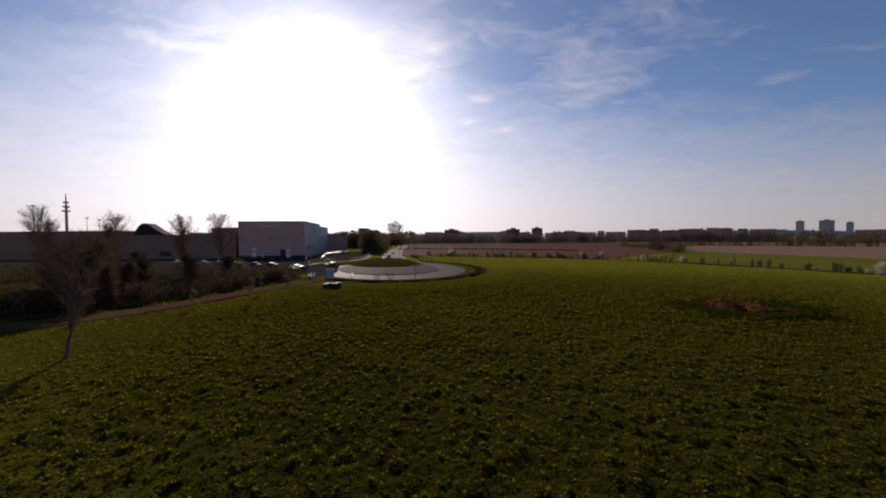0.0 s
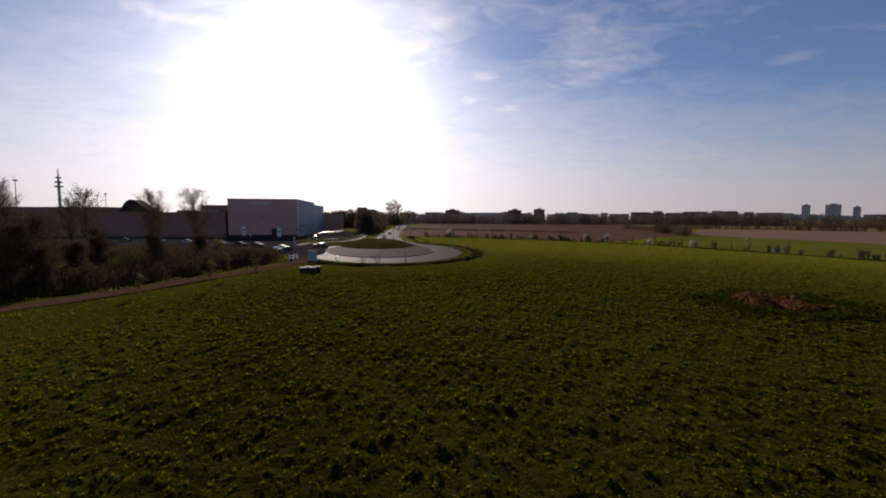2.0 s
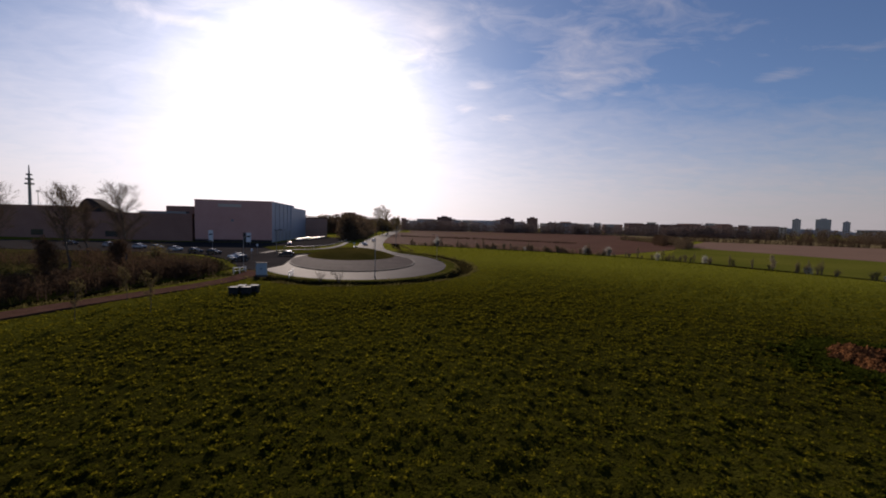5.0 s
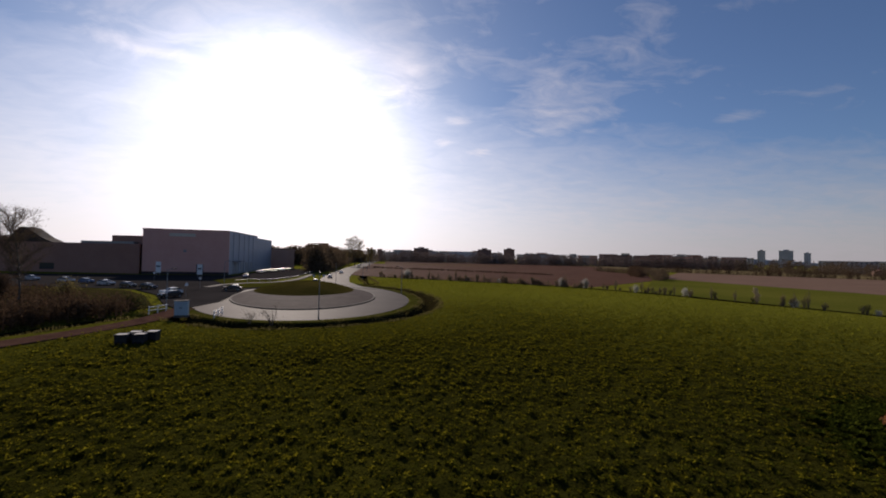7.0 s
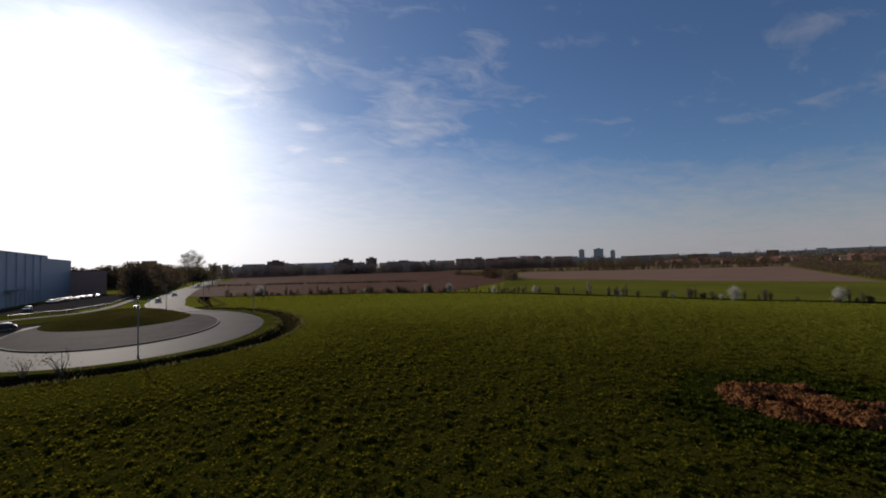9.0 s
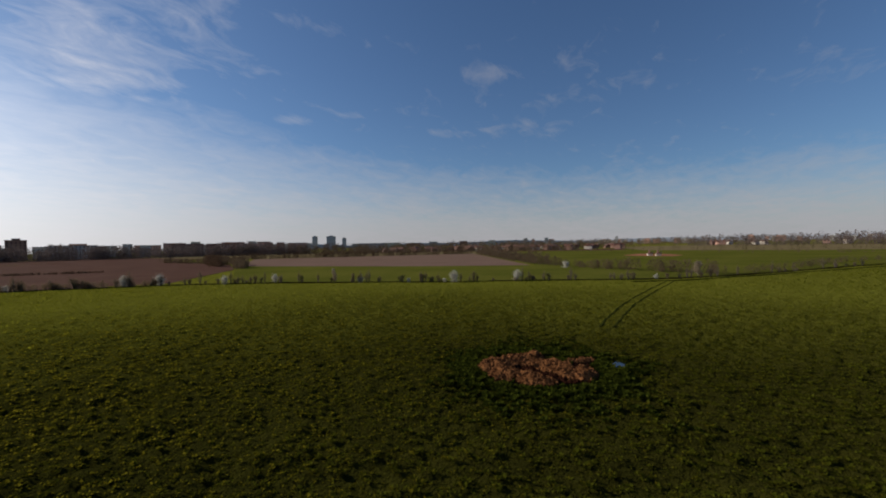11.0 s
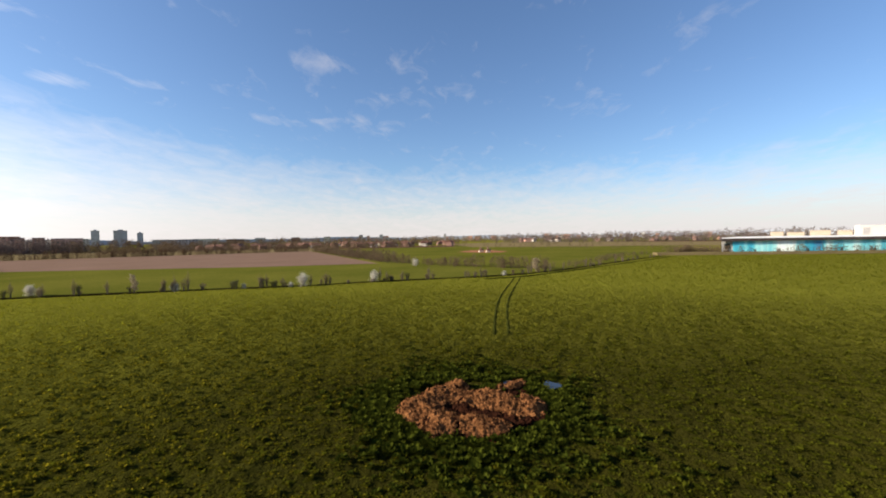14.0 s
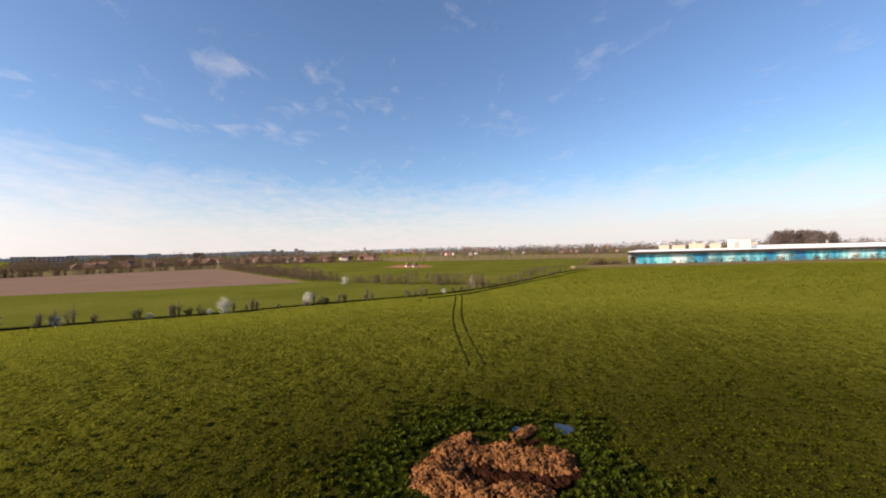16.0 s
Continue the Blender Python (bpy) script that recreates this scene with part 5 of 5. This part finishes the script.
wood("hall_hedge", [(206, -40), (208, -50), (210, -60)], 4.6, 4.0, FARLEAF, "bare brown scrub beside the blue hall", 25, 0.15, 90, 0.4)
for i, (a, d, h) in enumerate(((133.6, 330, 15.0), (134.6, 335, 16), (135.7, 340, 16), (136.8, 335, 15), (137.6, 335, 13.5))):
    x, y = polar(a, d, 13, 43)
    tree("round_tree", x, y, h, 500 + i, "large dense rounded bare tree behind the blue hall", spread=0.33, dense=34, low=0.15, n=3, size=0.5, scatter=0.6, trunk=0.35, leaf=HAZY, grp="round trees behind the hall")
wood("horizon_trees", [polar(a, 420, 13, 43) for a in (131, 137, 142, 150, 165)], 12.5, 20, HAZY, "bare trees behind the blue hall", 16, 0.5, 100)


# ---- heap of clay in the field ----
def heap():
    n = 190
    g = np.linspace(-1, 1, n)
    U, V = np.meshgrid(g, g)
    X, Y = U * 5.2, V * 5.6
    Z, shade_mask, bare = np.zeros_like(X), np.zeros_like(X), np.zeros_like(X)
    # ridges of tipped earth: ends, half width, height
    ridges = ((-1.0, 2.7, -2.6, 1.3, 1.25, 0.60), (-2.6, 1.3, -2.9, -1.1, 1.05, 0.48), (-0.6, 2.7, 1.9, 1.1, 1.15, 0.50), (0.7, 0.6, 0.3, -1.2, 1.35, 0.42), (0.4, -1.0, -0.3, -2.7, 1.35, 0.58), (2.3, -1.7, 3.1, -2.7, 0.55, 0.30))
    for i in range(n):
        for j in range(n):
            x, y = X[i, j], Y[i, j]
            p = Vector((x, y, 0))
            wob = 0.30 * noise.noise(p * 0.7 + Vector((3, 1, 0))) + 0.18 * noise.noise(p * 1.9)
            lump = noise.noise(p * 1.5 + Vector((7, 0, 0))) * 0.16 + (0.5 - abs(noise.noise(p * 2.9))) * 0.24 + (0.4 - abs(noise.noise(p * 5.6))) * 0.2 + noise.noise(p * 12.0) * 0.07 - 0.12
            h = -1.0
            for ax, ay, bx, by, w, top in ridges:
                t = max(0.0, min(1.0, ((x - ax) * (bx - ax) + (y - ay) * (by - ay)) / ((bx - ax) ** 2 + (by - ay) ** 2)))
                d = math.hypot(x - ax - t * (bx - ax), y - ay - t * (by - ay)) / w + wob
                h = max(h, top * (1 - max(0.0, d) ** 1.7))
            pit = 0.16 - 0.08 * max(0.0, 1.0 - math.hypot((x - 0.8) / 2.2, (y + 0.2) / 3.2))
            Z[i, j] = max(h, pit if math.hypot((x + 0.2) / 2.7, y / 3.2) + wob < 1.0 else -0.25) + lump * min(1.0, max(0.25, h + 0.7))
            bare[i, j] = h
            # low cells and random blotches get the dark clay, as painted trench shade
            blotch = noise.noise(p * 0.9 + Vector((4, 19, 0))) + 0.6 * noise.noise(p * 2.8)
            shade_mask[i, j] = (h < 0.16 + 0.10 * blotch) or (blotch > 0.52 and h < 0.45)
    idx = np.arange(n * n).reshape(n, n)
    f = np.stack([idx[:-1, :-1], idx[:-1, 1:], idx[1:, 1:], idx[1:, :-1]], -1).reshape(-1, 4).tolist()
    ob = raw("clay_mound", np.stack([X, Y, Z], -1).reshape(-1, 3).tolist(), f, CLAY)
    ob.data.materials.append(SHADE_CLAY)
    ob.data.polygons.foreach_set("material_index", (shade_mask[:-1, :-1] > 0.5).astype(np.int32).ravel())
    ob.matrix_world = pose(33.6, 43.6, 0, 0, 0, 0)
    tagged(ob, "low lumpy heap of freshly dug orange-brown clay in the field", "earth heap")
    rngh = random.Random(77)
    for i in range(260):
        a, d = rngh.uniform(0, math.tau), math.sqrt(rngh.uniform(0.0, 1.0))
        s = rngh.uniform(0.05, 0.12) * (1.4 if i < 12 else 1)
        x, y = 3.7 * d * math.cos(a), 3.9 * d * math.sin(a)
        if i == 0:
            x, y, s = 1.95, 0.9, 0.28
        iu, iv = min(n - 1, int((x / 5.2 + 1) / 2 * n)), min(n - 1, int((y / 5.6 + 1) / 2 * n))
        if bare[iv, iu] < 0.12:
            continue
        bm = bmesh.new()
        bmesh.ops.create_icosphere(bm, subdivisions=3 if s > 0.2 else 1, radius=s)
        off = Vector((i * 1.7, i * 0.9, 0))
        for v in bm.verts:
            u = v.co.normalized()
            v.co = Vector([math.copysign(abs(c) ** 0.75, c) for c in u]) * s * (1 + 0.5 * noise.noise(u * 1.3 + off) + (0.25 * noise.noise(u * 4 + off) if s > 0.2 else 0))
            v.co.z *= 0.8
        c = part("clod", bm, CLAY, ob)
        c.location = (x, y, max(-0.02, Z[iv, iu]) + s * 0.15)
        c.rotation_euler = (rngh.uniform(-0.4, 0.4), rngh.uniform(-0.4, 0.4), rngh.uniform(0, 6.2))
    gc = np.random.default_rng(31)
    k = 30000
    ii, jj = gc.integers(4, n - 4, k), gc.integers(4, n - 4, k)
    ok = (Z[ii, jj] > 0.0) & (shade_mask[ii, jj] < 0.5)
    ii, jj = ii[ok], jj[ok]
    c = np.stack([X[ii, jj], Y[ii, jj], Z[ii, jj]], -1) + gc.normal(0, 0.03, (len(ii), 3))
    r = 0.022 + 0.075 * gc.uniform(0, 1, (len(ii), 1)) ** 3
    q = [c + r * gc.uniform(0.6, 1.3, c.shape) * np.array(o) + gc.normal(0, 0.012, c.shape) for o in ((1, 0.2, -0.4), (-0.6, 0.9, -0.4), (-0.6, -0.9, -0.4), (0, 0.1, 0.9))]
    tagged(tris("crumb_mass", np.concatenate([np.stack([q[a], q[b], q[e]], 1) for a, b, e in ((0, 1, 3), (1, 2, 3), (2, 0, 3))]), CLAY, ob), kind="stuff")
    # dark crumbs picked at random, painting the small shade between lumps
    pick = gc.uniform(0, 1, len(c)) < 0.16
    dark = [u[pick] + np.array((0, 0, 0.02)) for u in q]
    tagged(tris("dark_crumb_mass", np.concatenate([np.stack([dark[a], dark[b], dark[e]], 1) for a, b, e in ((0, 1, 3), (1, 2, 3), (2, 0, 3))]), SHADE_CLAY, ob), kind="stuff")
    g2 = np.random.default_rng(12)
    k, lv = 1700, 44
    a = g2.uniform(0, math.tau, k)
    d = 0.86 + np.abs(g2.normal(0, 0.46, k)) * (0.93 + 0.35 * np.sin(a * 2 + 1) + 0.3 * np.sin(a * 5))
    x, y = 33.6 + np.cos(a) * d * 4.2 + g2.normal(0, 0.25, k), 43.6 + np.sin(a) * d * 4.6 + g2.normal(0, 0.25, k)
    # some have grown over the back of the heap
    x[:60], y[:60] = 33.6 + g2.normal(2.3, 0.3, 60), 43.6 + g2.uniform(-1.8, 0.2, 60)
    dry = (np.hypot((x - 36.6) / 0.9, (y - 39.0) / 0.7) > 1) & (np.hypot((x - 36.7) / 0.8, (y - 41.2) / 0.7) > 1)
    x, y, d, k = x[dry], y[dry], d[dry], int(dry.sum())
    c = np.stack([x, y, ground_height(x, y)], -1)
    ang = g2.uniform(0, math.tau, (k, lv))
    sz = g2.uniform(0.14, 0.40, (k, 1, 1)) * np.clip(1.35 - 0.3 * d, 0.6, 1.0)[:, None, None]
    rise = g2.uniform(0.05, 1.0, (k, lv))
    lean = np.sqrt(1.05 - rise ** 2)
    tip = np.stack([np.cos(ang) * lean, np.sin(ang) * lean, rise * 0.95], -1) * sz
    side = np.stack([-np.sin(ang), np.cos(ang), 0 * ang], -1) * sz * 0.30
    root = c[:, None, :] + tip * 0.45
    tagged(tris("weed_clumps", np.stack([root - side, root + side, c[:, None, :] + tip * 1.05 + np.array((0, 0, -0.02))], 2).reshape(-1, 3, 3), DARK_BLADE), "dark broad-leaved weeds crowding round the clay heap", "weeds", kind="stuff")
    for cx, cy, rx, ry in ((36.7, 39.0, 0.65, 0.5), (36.9, 41.4, 0.4, 0.45)):
        bm = bmesh.new()
        ring = [bm.verts.new((cx + rx * math.cos(t) * (1 + 0.3 * math.sin(3 * t)), cy + ry * math.sin(t), 0.07)) for t in np.linspace(0, math.tau, 25)[:-1]]
        bm.faces.new(ring)
        tagged(part("puddle", bm, WATER), "dark puddle of water beside the clay heap", "puddle", "puddles by the heap")


heap()

tagged(strip("side_track", offset_line(SIDE_TRACK, 0.5), offset_line(SIDE_TRACK, -0.5), 0.06, RUT, 0.2), "dark rutted track along the field's edge", "track", kind="structure")

# wheel tracks through the crop, pressed into the ground
for dy in (0.66, -0.66):
    t = np.array([(x, float(track_y(x)) + dy) for x in np.arange(50.0, 105.0, 0.4)])
    v = []
    for off, dz in ((0.16, -0.02), (0.10, 0.03), (-0.10, 0.03), (-0.16, -0.02)):
        q = offset_line(t, off)
        v.append(np.column_stack([q, ground_height(q[:, 0], q[:, 1]) + dz + 0.02]))
    n = len(t)
    f = [(r * n + i, r * n + i + 1, (r + 1) * n + i + 1, (r + 1) * n + i) for r in range(3) for i in range(n - 1)]
    tagged(raw("wheel_track", np.concatenate(v).tolist(), f, RUT, smooth=True), "dark wheel rut pressed through the crop", "wheel track", kind="structure")


# ---- things by the roundabout ----
def lamp_post(x, y, h, rz):
    ob = group("lamp_post", x, y, 0, rz, "thin galvanised street lamp post beside the roundabout", "lamp post", "street lamps")
    part("base", tube(bmesh.new(), (0, 0, -0.1), (0, 0, 0.35), 0.11, 0.10, 10), STEEL, ob)
    part("pole", tube(bmesh.new(), (0, 0, 0.35), (0, 0, h), 0.07, 0.045, 8), STEEL, ob)
    part("arm", tube(bmesh.new(), (0, 0, h - 0.05), (0.8, 0, h + 0.1), 0.035, 0.03, 6), STEEL, ob)
    part("lamp_head", boxed(0.6, 1.25, -0.12, 0.12, h + 0.06, h + 0.2, 0.03), DARK, ob)


for x, y, h, rz in ((-4.4, 80.2, 5.8, 100), (5.2, 116.0, 5.8, 190), (-27.5, 88.5, 5.5, 60), (-13.5, 142.5, 5.8, 200), (-9.5, 172, 6, 180), (-37, 128, 6, 0), (-14.5, 230, 7, 180), (-19, 290, 7, 180)):
    lamp_post(x, y, h, rz)


def cabinet():
    ob = group("utility_cabinet", -21.4, 81.0, 0, 12, "grey-blue metal utility cabinet on a concrete base", "cabinet")
    part("plinth", boxed(-0.8, 0.8, -0.45, 0.45, -0.1, 0.18), KERB, ob)
    part("body", boxed(-0.72, 0.72, -0.38, 0.38, 0.18, 1.95, 0.03), GREYBLUE, ob)
    part("cap", boxed(-0.78, 0.78, -0.44, 0.44, 1.95, 2.03), KERB, ob)
    for s in (-1, 1):
        d = part("door", boxed(s * 0.36 - 0.34, s * 0.36 + 0.34, -0.41, -0.381, 0.26, 1.88), GREYBLUE, ob)
        part("handle", boxed(s * 0.08 - 0.02, s * 0.08 + 0.02, -0.46, -0.411, 1.0, 1.25), DARK, d)


cabinet()


def crate(x, y, rz):
    ob = group("crate", x, y, 0, rz, "dark plastic field crate with a pale rim on the grass", "crate", "crates at the field edge")
    part("body", boxed(-0.45, 0.45, -0.4, 0.4, 0.1, 0.74, 0.03), DARK, ob)
    for s in (-0.36, 0, 0.36):
        part("runner", boxed(s - 0.05, s + 0.05, -0.4, 0.4, -0.05, 0.1), DARK, ob)
    part("lid", boxed(-0.42, 0.42, -0.37, 0.37, 0.72, 0.79), CONC, ob, "pale worn lid")
    for s in (-1, 1):
        part("rim", boxed(-0.5, 0.5, s * 0.42 - 0.04, s * 0.42 + 0.04, 0.68, 0.81), DARK, ob)


for x, y, rz in ((-18.0, 65.4, 14), (-16.7, 65.7, 6), (-17.7, 66.7, 10), (-16.4, 67.0, 2)):
    crate(x, y, rz)


def rail(x, y, rz, L=3.6):
    ob = group("guard_rail", x, y, 0, rz, "white-painted wooden guard rail at the culvert", "railing", "rails at the culvert")
    for i in range(3):
        part("post", boxed(i * L / 2 - 0.05, i * L / 2 + 0.05, -0.05, 0.05, -0.1, 1.0), WHITE, ob)
    for z in (0.42, 0.85):
        part("rail", boxed(-0.2, L + 0.2, -0.1, -0.061, z - 0.055, z + 0.055), WHITE, ob)


rail(-16.8, 79.5, 100)
rail(-26.5, 83.0, 75, 2.6)
shrub("round_bush", -47.0, 96.5, 3.2, 4.4, 73, BUD, "pale rounded bush in young leaf before the car park", 1500, 0.22, stems=12)
shrub("ditch_bush", -8.6, 75.6, 2.2, 3.2, 71, TWIG, "leafless bush at the edge of the ditch", 160, 0.1)
shrub("ditch_bush", -11.4, 76.4, 1.6, 2.0, 72, TWIG, "leafless bush at the edge of the ditch", 90, 0.1)


def road_sign(x, y, rz, kind):
    ob = group("road_sign", x, y, 0, rz, "small road sign on a steel post", "road sign", "road signs")
    part("post", tube(bmesh.new(), (0, 0, -0.1), (0, 0, 2.6), 0.035, 0.035, 6), STEEL, ob)
    part("plate", tube(bmesh.new(), (0, -0.05, 2.3), (0, -0.03, 2.3), 0.3, 0.3, 14), WHITE if kind else GREYBLUE, ob)


for x, y, rz, kd in ((-16.5, 141.0, 0, 1), (-18.8, 139.5, 20, 0), (-32.5, 103.0, 60, 1), (-39, 121, 0, 1), (-60, 140, 0, 1)):
    road_sign(x, y, rz, kd)


def totem(x, y, rz, h):
    ob = group("sign_board", x, y, 0, rz, "white upright sign board before the hall", "sign", "sign boards")
    for sx in (-0.5, 0.5):
        part("post", boxed(sx - 0.05, sx + 0.05, -0.05, 0.05, -0.1, 1.0), STEEL, ob)
    part("panel", boxed(-0.75, 0.75, -0.07, 0.07, 1.0, h, 0.02), WHITE, ob)
    part("lettering_bar", boxed(-0.55, 0.55, -0.085, -0.071, h * 0.62, h * 0.72), DARK, ob)


totem(-75.5, 168.0, 8, 4.6)
totem(-58.5, 160.0, 8, 4.2)


def car(x, y, rz, paint, label):
    """A hatchback: shaped body, glazed cabin, wheels with rims, lamps, bumpers."""
    ob = group("car", x, y, 0.06, rz, label, "car", "cars")
    ob.scale = (0.86, 0.86, 0.86)
    bm = bmesh.new()
    prof = [(-2.05, 0.35), (-2.1, 0.7), (-2.0, 0.95), (-1.0, 1.0), (0.9, 1.02), (1.75, 0.98), (2.05, 0.9), (2.1, 0.5), (2.02, 0.3), (-1.9, 0.28)]
    rows = [[bm.verts.new((px, s * w, pz)) for px, pz in prof] for s, w in ((-1, 0.80), (-1, 0.86), (1, 0.86), (1, 0.80))]
    for v in rows[0] + rows[3]:
        v.co.x *= 0.985
    for r in range(3):
        for i in range(len(prof)):
            j = (i + 1) % len(prof)
            bm.faces.new((rows[r][i], rows[r][j], rows[r + 1][j], rows[r + 1][i]))
    bm.faces.new(rows[0][::-1])
    bm.faces.new(rows[3])
    bmesh.ops.recalc_face_normals(bm, faces=bm.faces)
    bmesh.ops.bevel(bm, geom=list(bm.edges), offset=0.04, segments=2, affect="EDGES")
    part("body", bm, paint, ob)
    bm = bmesh.new()
    low = [bm.verts.new(p) for p in ((-1.15, -0.78, 0.99), (1.75, -0.78, 0.99), (1.75, 0.78, 0.99), (-1.15, 0.78, 0.99))]
    top = [bm.verts.new(p) for p in ((-0.35, -0.6, 1.44), (1.3, -0.6, 1.44), (1.3, 0.6, 1.44), (-0.35, 0.6, 1.44))]
    for i in range(4):
        bm.faces.new((low[i], low[(i + 1) % 4], top[(i + 1) % 4], top[i]))
    bm.faces.new(top)
    part("windows", bm, GLASS, ob)
    g = [[(-0.42 + 1.80 * i / 6, -0.63 + 1.26 * j / 6) for j in range(7)] for i in range(7)]
    v = [(a, b, 1.43 + 0.085 * (1 - ((a - 0.48) / 0.9) ** 2) * (1 - 0.6 * (b / 0.63) ** 2)) for r in g for a, b in r]
    raw("roof", v, [(i * 7 + j, i * 7 + j + 7, i * 7 + j + 8, i * 7 + j + 1) for i in range(6) for j in range(6)], paint, ob, smooth=True)
    for wx in (-1.3, 1.3):
        for s in (-1, 1):
            t = part("wheel", tube(bmesh.new(), (wx, s * 0.68, 0.31), (wx, s * 0.88, 0.31), 0.31, 0.31, 16), DARK, ob)
            part("rim", tube(bmesh.new(), (wx, s * 0.87, 0.31), (wx, s * 0.895, 0.31), 0.19, 0.19, 12), STEEL, t)
    for s in (-1, 1):
        part("headlight", boxed(-2.09, -1.98, s * 0.6 - 0.16, s * 0.6 + 0.16, 0.66, 0.8), WHITE, ob)
        part("tail_light", boxed(2.0, 2.1, s * 0.68 - 0.1, s * 0.68 + 0.1, 0.66, 0.86), LAMP_RED, ob)
    part("bumper", boxed(-2.16, -2.0, -0.7, 0.7, 0.3, 0.5, 0.03), DARK, ob)
    part("number_plate", boxed(2.09, 2.13, -0.25, 0.25, 0.5, 0.62), WHITE, ob)
    return ob


LAMP_RED = mat("red_lens", (0.30, 0.01, 0.01), (0.36, 0.02, 0.02), size=0.3, rough=0.2, bump=0)


def paint(name, c):
    m = mat(name, c, tuple(min(1, v * 1.1) for v in c), size=1.0, rough=0.25, bump=0, spec=0.6)
    m.node_tree.nodes["Principled BSDF"].inputs["Coat Weight"].default_value = 0.8
    m.node_tree.nodes["Principled BSDF"].inputs["Coat Roughness"].default_value = 0.09
    return m


SILVER, BLACK, BLUE, WHITEP = paint("silver_paint", (0.42, 0.43, 0.44)), paint("black_paint", (0.02, 0.02, 0.022)), paint("blue_paint", (0.04, 0.09, 0.2)), paint("white_paint", (0.7, 0.7, 0.7))
for x, y, rz, pt, lb in ((-30.5, 117.0, 20, BLACK, "black hatchback leaving the roundabout"), (-19.0, 142.0, 100, SILVER, "silver hatchback on the road by the roundabout"), (-37.5, 107.5, 60, WHITEP, "white hatchback on the access road"), (-34.5, 102.0, 60, BLACK, "dark hatchback on the access road"),
                         (-20.5, 170.0, 100, BLUE, "blue hatchback driving on the long road"), (-22.5, 205.0, 97, SILVER, "silver hatchback driving on the long road"), (-29.5, 320.0, 97, WHITEP, "white hatchback far down the long road")):
    car(x, y, rz, pt, lb)
rng = random.Random(9)
for i, (x, y) in enumerate(((-48, 118), (-54, 121), (-62, 126), (-70, 131), (-76, 133), (-88, 138), (-102, 142), (-53.5, 196), (-53.2, 199), (-53.0, 202), (-52.8, 205), (-52.5, 208), (-46, 164), (-52.2, 212), (-52, 216), (-51.6, 221), (-51, 227))):
    car(x, y, (100 if i > 6 else 160) + rng.uniform(-6, 6), rng.choice((SILVER, BLACK, BLACK, BLUE)), "parked hatchback in the car park beside the hall")
